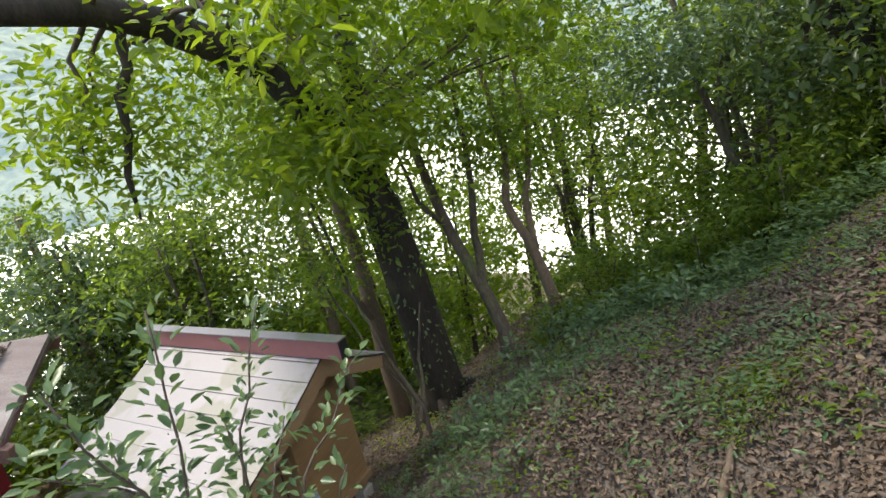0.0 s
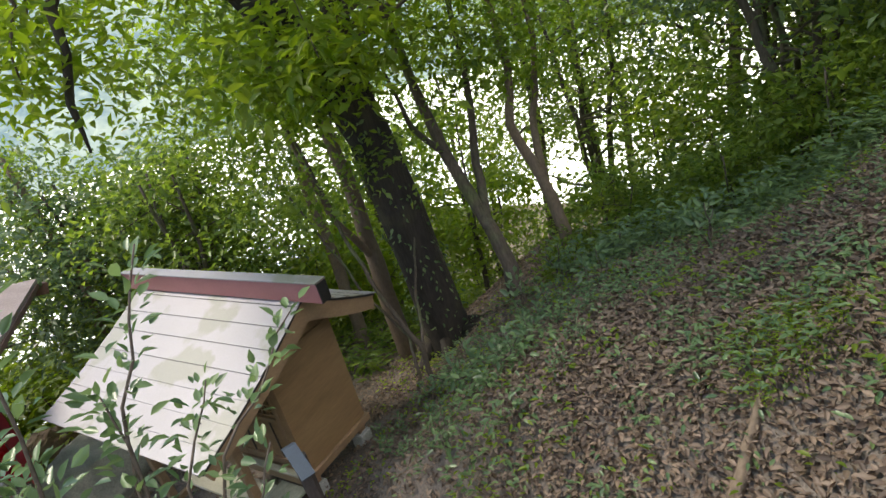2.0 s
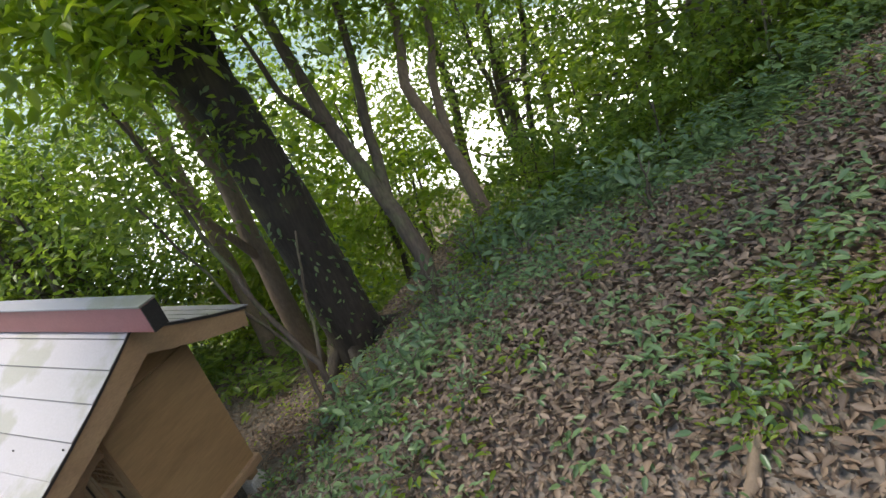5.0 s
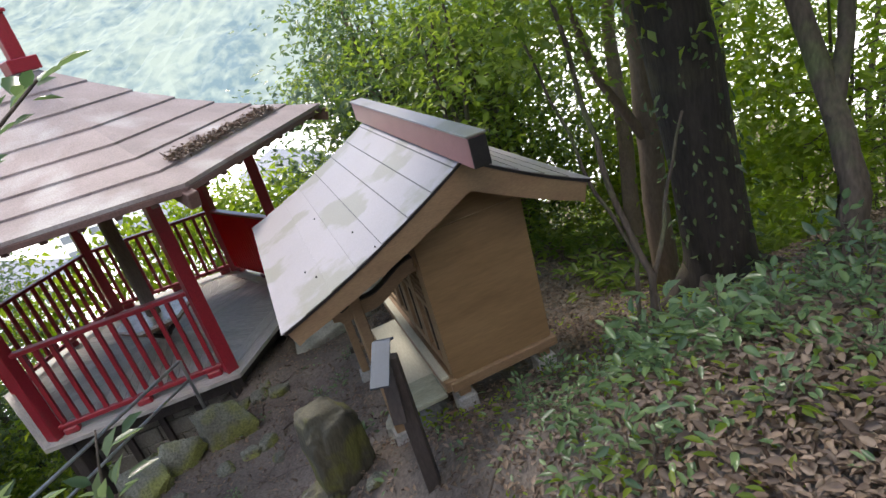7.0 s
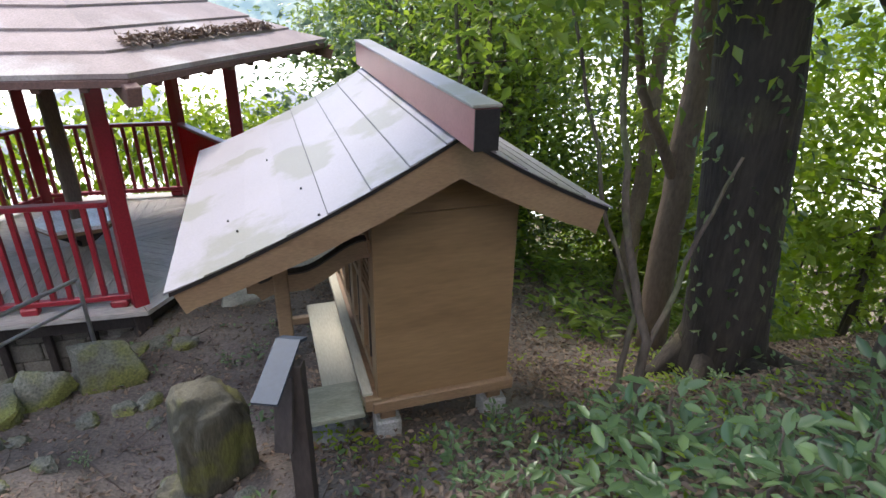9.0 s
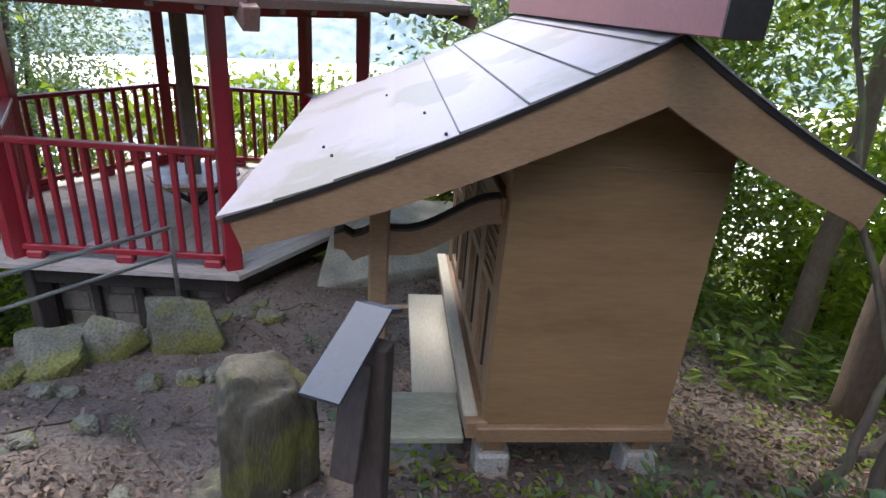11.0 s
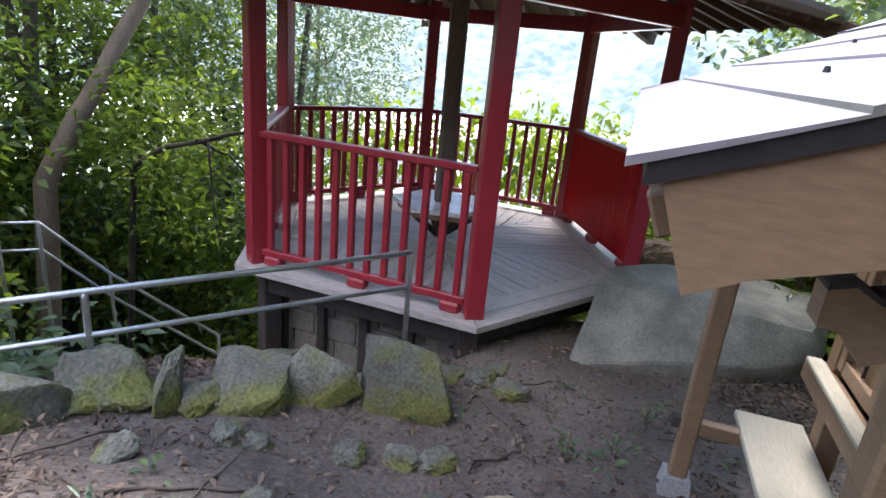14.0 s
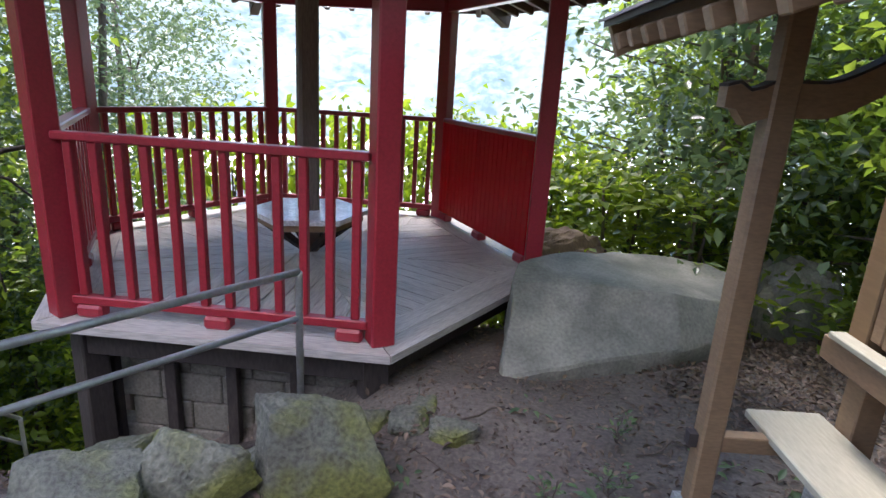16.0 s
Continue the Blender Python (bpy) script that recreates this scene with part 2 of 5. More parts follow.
# ---- ground ----
SLOPE_Y = np.array([-60, -20, -9, -5, -3.4, -2, -1, -0.3, 0.4, 1, 2.3, 3.2, 4.3, 5.2, 9, 20, 60, 140, 400.0])
SLOPE_Z = np.array([24, 10.5, 5.2, 2.9, 1.7, 1.25, 0.72, 0.32, 0.05, -0.16, -0.29, -0.38, -0.62, -1.4, -4.6, -12, -24, -27, -27.0])
TRAIL = [(-9.0, -5.2, 3.9), (-5.5, -4.3, 3.3), (-2.83, -3.71, 2.64), (-2.07, -3.6, 2.27), (-1.15, -3.45, 1.88), (-0.75, -3.28, 1.5), (-0.6, -2.95, 1.36), (-0.47, -2.08, 0.78),
         (-0.45, -1.63, 0.5), (-0.63, -1.25, 0.3), (-0.92, -0.8, 0.1), (-1.2, -0.45, -0.04), (-1.37, -0.17, -0.19), (-1.4, 1.2, -0.22), (-1.1, 2.4, -0.29)]


def ground_z(x, y):
    """The lie of the land: a hillside that falls to the valley, a level yard and a trodden trail."""
    x, y = np.asarray(x, float), np.asarray(y, float)
    z = np.interp(y, SLOPE_Y, SLOPE_Z)
    z = (z + np.interp(y - 0.35, SLOPE_Y, SLOPE_Z) + np.interp(y + 0.35, SLOPE_Y, SLOPE_Z)) / 3
    uphill = smoothstep(-0.8, -2.2, y)
    z = z + uphill * (0.25 - 0.22 * np.clip(x - 0.9, 0, 3)) + 0.12 * smoothstep(-0.2, -0.7, y) * smoothstep(-0.3, 0.2, x)
    z = z - 0.33 * np.clip(x - 1.9, 0, 30) * smoothstep(-0.5, 2.0, y)
    drop = smoothstep(-3.1, -5.2, x - 0.35 * (y - 1.6)) * smoothstep(-3.0, 0.6, y)
    z = z - 2.6 * drop - 0.35 * np.clip(-5 - x, 0, 30) * smoothstep(-4.5, 1.0, y)
    z = z - 0.95 * np.exp(-((x + 2.85) / 0.8) ** 2 - ((y - 2.6) / 0.6) ** 2)
    z = z - 0.55 * np.clip(x - 2.5 - 0.2 * np.clip(-1.5 - y, 0, 6), 0, 12) * smoothstep(-0.2, -1.2, y) - 0.33 * np.clip(x - 5, 0, 45) * smoothstep(-14, -8, y)
    best, height = np.full(z.shape, 1e9), np.zeros(z.shape)
    for (ax, ay, az), (bx, by, bz) in zip(TRAIL, TRAIL[1:]):
        dx, dy = bx - ax, by - ay
        t = np.clip(((x - ax) * dx + (y - ay) * dy) / (dx * dx + dy * dy), 0, 1)
        d = np.hypot(x - ax - t * dx, y - ay - t * dy)
        near = d < best
        best, height = np.where(near, d, best), np.where(near, az + t * (bz - az), height)
    w = np.exp(-(best / 0.46) ** 2)
    z = z * (1 - w) + height * w
    z = z + 0.025 * np.sin(3.1 * x + 1.3 * np.sin(2.3 * y)) * np.sin(2.7 * y + 0.7) + 0.012 * np.sin(9.1 * x + 2 * np.sin(5 * y)) * np.sin(8.3 * y)
    return z


def ground_at(x, y):
    return float(ground_z(x, y))


def build_ground():
    a = np.concatenate([-np.geomspace(900, 9, 30), np.arange(-8.9, 9, 0.1), np.geomspace(9, 900, 30)])
    b = np.concatenate([-np.geomspace(500, 8, 24), np.arange(-7.9, 9, 0.1), np.geomspace(9, 1500, 40)])
    gx, gy = np.meshgrid(a, b)
    gz = ground_z(gx, gy)
    n, m = len(a), len(b)
    idx = np.arange(n * m).reshape(m, n)
    faces = np.stack([idx[:-1, :-1], idx[:-1, 1:], idx[1:, 1:], idx[1:, :-1]], -1).reshape(-1, 4)
    data = bpy.data.meshes.new("ground")
    data.from_pydata(np.stack([gx, gy, gz], -1).reshape(-1, 3).tolist(), [], faces.tolist())
    for p in data.polygons:
        p.use_smooth = True
    data.materials.append(EARTH)
    return tagged(new("ground", data), "damp brown earth of a wooded hillside", "ground", kind="structure")


build_ground()

# ---- the little shrine ----
HUT_W, HUT_L, SILL = 0.785, 1.66, 0.435
RIDGE_X, RIDGE_Z = 0.355, 2.08
VERGE, FAR_VERGE = -0.315, 1.93


def roof_z(x):
    """Height of the shrine roof's upper face."""
    if x <= RIDGE_X:
        u = (RIDGE_X - x) / (RIDGE_X + 0.918)
        return RIDGE_Z - 0.585 * (1.24 * u - 0.24 * u * u)
    u = (x - RIDGE_X) / (1.15 - RIDGE_X)
    return RIDGE_Z - 0.415 * (1.2 * u - 0.2 * u * u)


def build_shrine():
    hut = empty("shrine", pose(0, 0, 0), "small wooden shrine with a curved pale sheet roof", "shrine")
    # stilts on concrete feet
    for x in (0.06, HUT_W - 0.06):
        for y in (0.06, HUT_L - 0.06):
            g = ground_at(x, y)
            top = min(g + 0.14, 0.36)
            part("footing", boxed((x, y, (g - 0.08 + top) / 2), (0.15, 0.15, top - g + 0.08), bevel=0.012), CONCRETE, hut, "grey concrete footing block")
            part("stilt", boxed((x, y, (top + 0.48) / 2), (0.09, 0.09, 0.48 - top), bevel=0.005), WOOD, hut)
    # gable walls with sill, corner posts and plywood
    for y, s in ((0.0, -1), (HUT_L, 1)):
        top = [(0.0, roof_z(0.0) - 0.06), (RIDGE_X, RIDGE_Z - 0.06), (HUT_W, roof_z(HUT_W) - 0.06)]
        outline = [(0.0, SILL + 0.075), (HUT_W, SILL + 0.075)] + top[::-1]
        part("gable_wall", prismed(outline, y - 0.014, y + 0.02) if s < 0 else prismed(outline, y - 0.02, y + 0.014), PLY, hut)
        part("sill", boxed((HUT_W / 2, y, SILL + 0.035), (HUT_W + 0.07, 0.09, 0.075), bevel=0.006), WOOD, hut)
        part("tie_beam", boxed((HUT_W / 2, y + 0.0165 * s, 1.62), (HUT_W - 0.02, 0.012, 0.012), bevel=0.002), PLY, hut)
        for x in (0.035, HUT_W - 0.035):
            z1 = roof_z(x) - 0.05
            part("corner_post", boxed((x, y + 0.035 * -s, (SILL + 0.07 + z1) / 2), (0.075, 0.085, z1 - SILL - 0.07), bevel=0.005), PLY, hut)
    part("back_wall", boxed((HUT_W - 0.03, HUT_L / 2, 1.10), (0.025, HUT_L - 0.1, 1.24)), PLY, hut)
    part("back_sill", boxed((HUT_W, HUT_L / 2, SILL + 0.035), (0.085, HUT_L - 0.1, 0.07), bevel=0.006), WOOD, hut)
    part("floor", boxed((HUT_W / 2, HUT_L / 2, SILL + 0.03), (HUT_W - 0.1, HUT_L - 0.1, 0.03)), WOOD, hut)
    # roof deck in courses
    lines = [-0.918, -0.755, -0.585, -0.412, -0.236, -0.05, 0.121, 0.283, RIDGE_X]
    back = np.linspace(RIDGE_X, 1.15, 6).tolist()
    for k, xs in enumerate((lines, back)):
        for i, (x0, x1) in enumerate(zip(xs, xs[1:])):
            steps = np.linspace(x0, x1, 5)
            up = [(float(x), roof_z(float(x)) + 0.006 * (1 - abs((x - x0) / (x1 - x0) - (1 if k else 0)))) for x in steps]
            low = [(float(x), roof_z(float(x)) - 0.003) for x in steps]
            part("roof_sheet", prismed(up + low[::-1], VERGE, FAR_VERGE), SHEET, hut)
    for x in lines[4:-1] + back[1:-1]:
        part("seam", boxed((x, (VERGE + FAR_VERGE) / 2, roof_z(x) + 0.0065), (0.0045, FAR_VERGE - VERGE - 0.004, 0.003), Matrix.Rotation(0.45 if x > RIDGE_X else -0.45, 4, "Y")), BLACK, hut)
    xs = np.linspace(-0.90, 1.13, 27)
    up = [(float(x), roof_z(float(x)) - 0.004) for x in xs]
    low = [(float(x), roof_z(float(x)) - 0.024) for x in xs]
    part("roof_underlay", prismed(up + low[::-1], VERGE + 0.005, FAR_VERGE - 0.005), BLACK, hut, "black roof edge")
    up = [(float(x), roof_z(float(x)) - 0.025) for x in xs[1:-1]]
    low = [(float(x), roof_z(float(x)) - 0.055) for x in xs[1:-1]]
    part("roof_boarding", prismed(up + low[::-1], VERGE + 0.05, FAR_VERGE - 0.05), WOOD, hut)
    # barge boards
    for y0, y1 in ((VERGE + 0.012, VERGE + 0.047), (FAR_VERGE - 0.047, FAR_VERGE - 0.012)):
        for side in (0, 1):
            a = np.linspace(-0.885, RIDGE_X, 16) if side == 0 else np.linspace(RIDGE_X, 1.115, 12)
            def deep(x):
                d = abs(x - RIDGE_X) / 1.2
                return 0.175 - 0.075 * d
            up = [(float(x), roof_z(float(x)) - 0.025) for x in a]
            low = [(float(x) + (0.035 if i == 0 and side == 0 else (-0.035 if side and i == len(a) - 1 else 0)), roof_z(float(x)) - 0.025 - deep(x)) for i, x in enumerate(a)]
            part("barge_board", prismed(up + low[::-1], y0, y1), WOOD, hut)
    # ridge beam
    part("ridge_box", boxed((RIDGE_X, (VERGE + FAR_VERGE) / 2 - 0.065, RIDGE_Z + 0.078), (0.10, FAR_VERGE - VERGE + 0.40, 0.165), bevel=0.004), ROOF_RED, hut, "rust-red ridge box")
    part("ridge_cap", boxed((RIDGE_X, (VERGE + FAR_VERGE) / 2 - 0.065, RIDGE_Z + 0.169), (0.12, FAR_VERGE - VERGE + 0.41, 0.014), bevel=0.003), SHEET, hut)
    for y in (VERGE - 0.268, FAR_VERGE + 0.138):
        part("ridge_end", boxed((RIDGE_X, y, RIDGE_Z + 0.078), (0.10, 0.008, 0.16)), BLACK, hut, "black ridge end board")
    # front: ledge, posts and four lattice doors
    part("front_sill", boxed((-0.03, HUT_L / 2, SILL + 0.045), (0.09, HUT_L + 0.05, 0.085), bevel=0.005), WOOD, hut)
    part("front_ledge", boxed((-0.055, HUT_L / 2, SILL + 0.10), (0.06, HUT_L - 0.02, 0.022), bevel=0.004), PALE_WOOD, hut, "pale worn ledge board")
    part("lintel", boxed((0.02, HUT_L / 2, 1.44), (0.07, HUT_L - 0.08, 0.08), bevel=0.005), WOOD, hut)
    part("frieze", boxed((0.03, HUT_L / 2, 1.60), (0.025, HUT_L - 0.08, 0.26)), PLY, hut)
    w = (HUT_L - 0.16) / 4
    for i in range(4):
        y0 = 0.08 + i * w
        door = part("door", boxed((0.035, y0 + w / 2, 0.80), (0.015, w - 0.09, 0.46)), PLY, hut)
        for yy in (y0 + 0.028, y0 + w - 0.028):
            part("stile", boxed((0.02, yy, 0.98), (0.04, 0.05, 0.86), bevel=0.004), WOOD, door)
        for zz, hh in ((0.575, 0.06), (1.045, 0.045), (1.385, 0.05)):
            part("door_rail", boxed((0.021, y0 + w / 2, zz), (0.036, w - 0.107, hh), bevel=0.003), WOOD, door)
        part("muntin", boxed((0.018, y0 + w / 2, 0.815), (0.012, 0.008, 0.41)), DARK_TIMBER, door, "dark groove between the panels")
        # Black sheet behind the lattice stands in for the dark shrine interior.
        part("dark_interior_sheet", boxed((0.05, y0 + w / 2, 1.21), (0.01, w - 0.11, 0.29)), BLACK, door)
        for j in range(6):
            yy = y0 + 0.053 + (w - 0.106) * (j + 0.5) / 6
            part("lattice_bar", boxed((0.024, yy, 1.214), (0.014, 0.014, 0.29)), WOOD, door)
        for j in range(5):
            part("lattice_bar", boxed((0.016, y0 + w / 2, 1.068 + 0.29 * (j + 0.5) / 5), (0.012, w - 0.108, 0.014)), WOOD, door)
    # porch posts with rainbow beams
    for y in (0.09, HUT_L - 0.10):
        x = -0.455
        g = ground_at(x, y)
        base = min(g + 0.1, 0.26)
        bm = bmesh.new()
        box(bm, (x, y, (base + g - 0.1) / 2), (0.15, 0.15, base - g + 0.1))
        for v in bm.verts:
            if v.co.z > base - 0.01:
                v.co.x, v.co.y = x + (v.co.x - x) * 0.75, y + (v.co.y - y) * 0.75
        part("footing", bm, CONCRETE, hut, "pale concrete footing block")
        top = roof_z(x) - 0.06
        part("porch_post", boxed((x, y, (base + top) / 2), (0.075, 0.075, top - base), bevel=0.008), WOOD, hut)
        xs = np.linspace(-0.62, 0.0, 19)
        up, low = [], []
        for q in xs:
            u = (q + 0.455) / 0.455
            z = 1.325 + 0.14 * float(smoothstep(0.2, 0.95, u)) - (0.02 if q < -0.5 else 0)
            z += 0.012 * math.sin((q + 0.62) * 60) if q < -0.52 else 0
            h = 0.095 if q > -0.5 else 0.075 - 0.02 * math.cos((q + 0.62) * 40)
            up.append((float(q), z)), low.append((float(q), z - h))
        part("rainbow_beam", prismed(up + low[::-1], y - 0.028, y + 0.028), WOOD, hut)
        # Thin dark strip paints the shadow line over the beam's upper edge.
        part("beam_shadow_strip", prismed([(a, b + 0.010) for a, b in up] + [(a, b + 0.001) for a, b in up][::-1], y - 0.030, y + 0.030), DARK_TIMBER, hut, "dark strip painting shadow along the beam top")
        part("bracket_block", boxed((x, y, top - 0.02), (0.13, 0.12, 0.07), bevel=0.01), DARK_TIMBER, hut)
        part("step_bearer", boxed((-0.22, y, 0.155), (0.42, 0.05, 0.06), bevel=0.004), WOOD, hut)
        part("peg", boxed((x - 0.055, y, 0.16), (0.03, 0.035, 0.05)), DARK_TIMBER, hut)
    part("eave_purlin", boxed((-0.455, (VERGE + FAR_VERGE) / 2, roof_z(-0.455) - 0.10), (0.07, FAR_VERGE - VERGE - 0.12, 0.075), bevel=0.006), WOOD, hut)
    part("step_board", boxed((-0.13, 1.03, 0.185), (0.27, 1.36, 0.032), bevel=0.005), PALE_WOOD, hut, "pale green-tinged step board")
    part("porch_board", boxed((-0.23, 0.155, 0.405), (0.31, 0.31, 0.038), bevel=0.006), GREY_BOARD, hut, "weathered grey-green porch board")
    for x, z0 in ((-0.90, 0), (1.13, 0)):
        for i in range(15):
            y = VERGE + 0.14 + i * (FAR_VERGE - VERGE - 0.28) / 14
            a = (x * 0.98, y, roof_z(x * 0.98) - 0.082)
            xb = -0.40 if x < 0 else 0.8
            part("rafter", beamed(a, (xb, y, roof_z(xb) - 0.082), 0.04, 0.05, 0.004), WOOD, hut)
    for k, (x, y) in enumerate(((-0.667, 0.188), (-0.31, 0.14), (-0.62, 0.0), (-0.45, 0.9), (-0.27, -0.28))):
        bm = bmesh.new()
        bmesh.ops.create_cone(bm, cap_ends=True, segments=8, radius1=0.006, radius2=0.004, depth=0.009, matrix=Matrix.Translation((x, y, roof_z(x) + 0.008)))
        part("roof_bolt", bm, BLACK, hut)
    return hut


shrine = build_shrine()

# ---- the pavilion ----
GC, GR, DECK_Z, RAIL_Z, GTURN = Vector((-2.517, 4.311, 0)), 1.804, -0.11, 0.92, -3.8


def corner(k, r=GR, z=0.0):
    """Corner k of the hexagon: 0 beside the boulder, 1 by the handrail, and on clockwise."""
    a = radians(GTURN - 60 * k)
    return Vector((GC.x + r * math.cos(a), GC.y + r * math.sin(a), z))


def build_pavilion():
    pav = empty("pavilion", pose(GC.x, GC.y, DECK_Z), "red-painted hexagonal wooden pavilion with a brown shingle roof", "pavilion")
    inv = Matrix.Translation((-GC.x, -GC.y, -DECK_Z))

    def add(name, bm, mat, label="", parent=None, smooth=False):
        bmesh.ops.transform(bm, matrix=inv, verts=bm.verts[:])
        return part(name, bm, mat, parent or pav, label, smooth)

    for k in range(6):
        p = corner(k)
        turn = Matrix.Rotation(radians(GTURN - 60 * k), 4, "Z")
        add("post", boxed((p.x, p.y, (DECK_Z + 2.12) / 2), (0.13, 0.13, 2.12 - DECK_Z), turn, 0.008), RED)
        foot = corner(k, GR - 0.1)
        add("stump", boxed((foot.x, foot.y, DECK_Z - 1.3), (0.15, 0.15, 2.4), turn, 0.01), DARK_TIMBER)
    for k in range(6):
        add("eave_beam", beamed(corner(k, GR, 1.98), corner(k + 1, GR, 1.98), 0.09, 0.15), RED)
        add("deck_bearer", beamed(corner(k, GR - 0.08, DECK_Z - 0.16), corner(k + 1, GR - 0.08, DECK_Z - 0.16), 0.12, 0.18), DARK_TIMBER)
    for k in range(1, 6):
        a, b = corner(k), corner(k + 1)
        d = (b - a).normalized()
        a0, b0 = a + d * 0.066, b - d * 0.066
        up = lambda z: Vector((0, 0, z))
        add("top_rail", beamed(a0 + up(RAIL_Z - 0.025), b0 + up(RAIL_Z - 0.025), 0.09, 0.045, 0.008), RED)
        add("bottom_rail", beamed(a0 + up(DECK_Z + 0.10), b0 + up(DECK_Z + 0.10), 0.06, 0.05), RED)
        for u in (0.06, 0.5, 0.94):
            q = a0.lerp(b0, u)
            add("rail_block", boxed((q.x, q.y, DECK_Z + 0.037), (0.15, 0.09, 0.075), between(a, b), 0.015), RED)
        n = 12
        z0, z1 = DECK_Z + 0.127, RAIL_Z - 0.05
        for i in range(n):
            q = a0.lerp(b0, (i + 0.5) / n)
            add("baluster", boxed((q.x, q.y, (z0 + z1) / 2), (0.045, 0.045, z1 - z0), between(a, b), 0.005), RED)
        if k == 5:
            inward = (GC - (a + b) / 2).normalized() * 0.034
            c = (a0 + b0) / 2 + Vector((inward.x, inward.y, 0))
            add("solid_panel", boxed((c.x, c.y, (z0 + z1) / 2 - 0.01), ((b0 - a0).length - 0.02, 0.010, z1 - z0 + 0.06), between(a, b)), PANEL, "bright red corrugated panel")
            for i in range(22):
                q = a0.lerp(b0, (i + 0.5) / 22) + Vector((inward.x, inward.y, 0)) * 1.2
                add("panel_rib", boxed((q.x, q.y, (z0 + z1) / 2 - 0.01), (0.05, 0.005, z1 - z0 + 0.05), between(a, b)), PANEL)
    add("centre_pole", boxed((GC.x, GC.y, (DECK_Z + 3.2) / 2), (0.15, 0.15, 3.2 - DECK_Z), Matrix.Rotation(0.45, 4, "Z"), 0.02), POLE)
    # roof slopes, each of seven courses
    apex = Vector((GC.x, GC.y, 3.36))

    def slope(p, t):
        q = p.lerp(apex, t)
        q.z -= 0.16 * math.sin(math.pi * t)
        return q

    for k in range(6):
        a, b = corner(k, 2.85, 2.06), corner(k + 1, 2.85, 2.06)
        n = 7
        for i in range(n):
            t0, t1 = i / n * 0.95, (i + 1) / n * 0.95
            bm = bmesh.new()
            quad = [slope(a, t0), slope(b, t0), slope(b, t1), slope(a, t1)]
            lift = [0.030, 0.030, 0.010, 0.010]
            top = [bm.verts.new(q + Vector((0, 0, l))) for q, l in zip(quad, lift)]
            bot = [bm.verts.new(q - Vector((0, 0, 0.004))) for q in quad]
            bm.faces.new(top)
            bm.faces.new(bot[::-1])
            for j in range(4):
                bm.faces.new((top[j], bot[j], bot[(j + 1) % 4], top[(j + 1) % 4]))
            bmesh.ops.recalc_face_normals(bm, faces=bm.faces[:])
            add("shingle_course", bm, GAZEBO_ROOF)
            bm = bmesh.new()
            under = [bm.verts.new(q - Vector((0, 0, 0.007))) for q in quad] + [bm.verts.new(q - Vector((0, 0, 0.026))) for q in quad]
            for f in ((0, 1, 2, 3), (7, 6, 5, 4), (0, 4, 5, 1), (1, 5, 6, 2), (2, 6, 7, 3), (3, 7, 4, 0)):
                bm.faces.new([under[x] for x in f])
            bmesh.ops.recalc_face_normals(bm, faces=bm.faces[:])
            add("roof_board", bm, SOFFIT)
        add("eave_fascia", beamed(a + Vector((0, 0, -0.035)), b + Vector((0, 0, -0.035)), 0.03, 0.05, 0.004), SOFFIT)
        # hip and common rafters
        for t0, t1 in ((0.0, 0.33), (0.331, 0.66), (0.661, 0.95)):
            add("hip_rafter", beamed(slope(a, t0 - (0.02 if t0 == 0 else 0)) - Vector((0, 0, 0.105)), slope(a, t1) - Vector((0, 0, 0.105)), 0.10, 0.14, 0.008), SOFFIT)
        for i in range(1, 10):
            u = i / 10
            e = a.lerp(b, u)
            reach = 0.46 * (1 - abs(2 * u - 1) * 0.55)
            mid = (a + b) / 2
            inner = e + (Vector((GC.x, GC.y, e.z)) - Vector((mid.x, mid.y, e.z))).normalized() * (2.6 * reach * (1 - abs(2 * u - 1) * 0.4))
            run = (Vector((inner.x, inner.y, 0)) - Vector((e.x, e.y, 0))).length / 2.6
            s1 = slope(Vector((mid.x, mid.y, 2.06)), run)
            p0 = slope(Vector((mid.x, mid.y, 2.06)), 0.015)
            add("rafter", beamed((e.x, e.y, p0.z - 0.07), (inner.x, inner.y, s1.z - 0.075), 0.055, 0.075, 0.005), SOFFIT)
    add("finial_base", boxed((GC.x, GC.y, 3.36), (0.30, 0.30, 0.14), Matrix.Rotation(0.5, 4, "Z"), 0.01), RED)
    add("finial_post", boxed((GC.x, GC.y, 3.66), (0.15, 0.15, 0.46), Matrix.Rotation(0.5, 4, "Z"), 0.01), RED)
    add("finial_cap", boxed((GC.x, GC.y, 3.90), (0.20, 0.20, 0.04), Matrix.Rotation(0.5, 4, "Z"), 0.01), RED)
    # hexagonal seat round the pole
    def hexagon(r, z, h, name, mat, label=""):
        bm = bmesh.new()
        top = [bm.verts.new((GC.x + r * math.cos(radians(60 * i + 12)), GC.y + r * math.sin(radians(60 * i + 12)), z + h / 2)) for i in range(6)]
        low = [bm.verts.new((v.co.x, v.co.y, z - h / 2)) for v in top]
        bm.faces.new(top)
        bm.faces.new(low[::-1])
        for j in range(6):
            bm.faces.new((top[j], low[j], low[(j + 1) % 6], top[(j + 1) % 6]))
        bmesh.ops.recalc_face_normals(bm, faces=bm.faces[:])
        return add(name, bm, mat, label)
    hexagon(0.47, 0.215, 0.04, "seat_board", SEAT, "pale painted hexagonal seat board")
    hexagon(0.43, 0.165, 0.05, "seat_apron", WOOD)
    for i in range(6):
        d = Vector((math.cos(radians(60 * i + 12)), math.sin(radians(60 * i + 12)), 0))
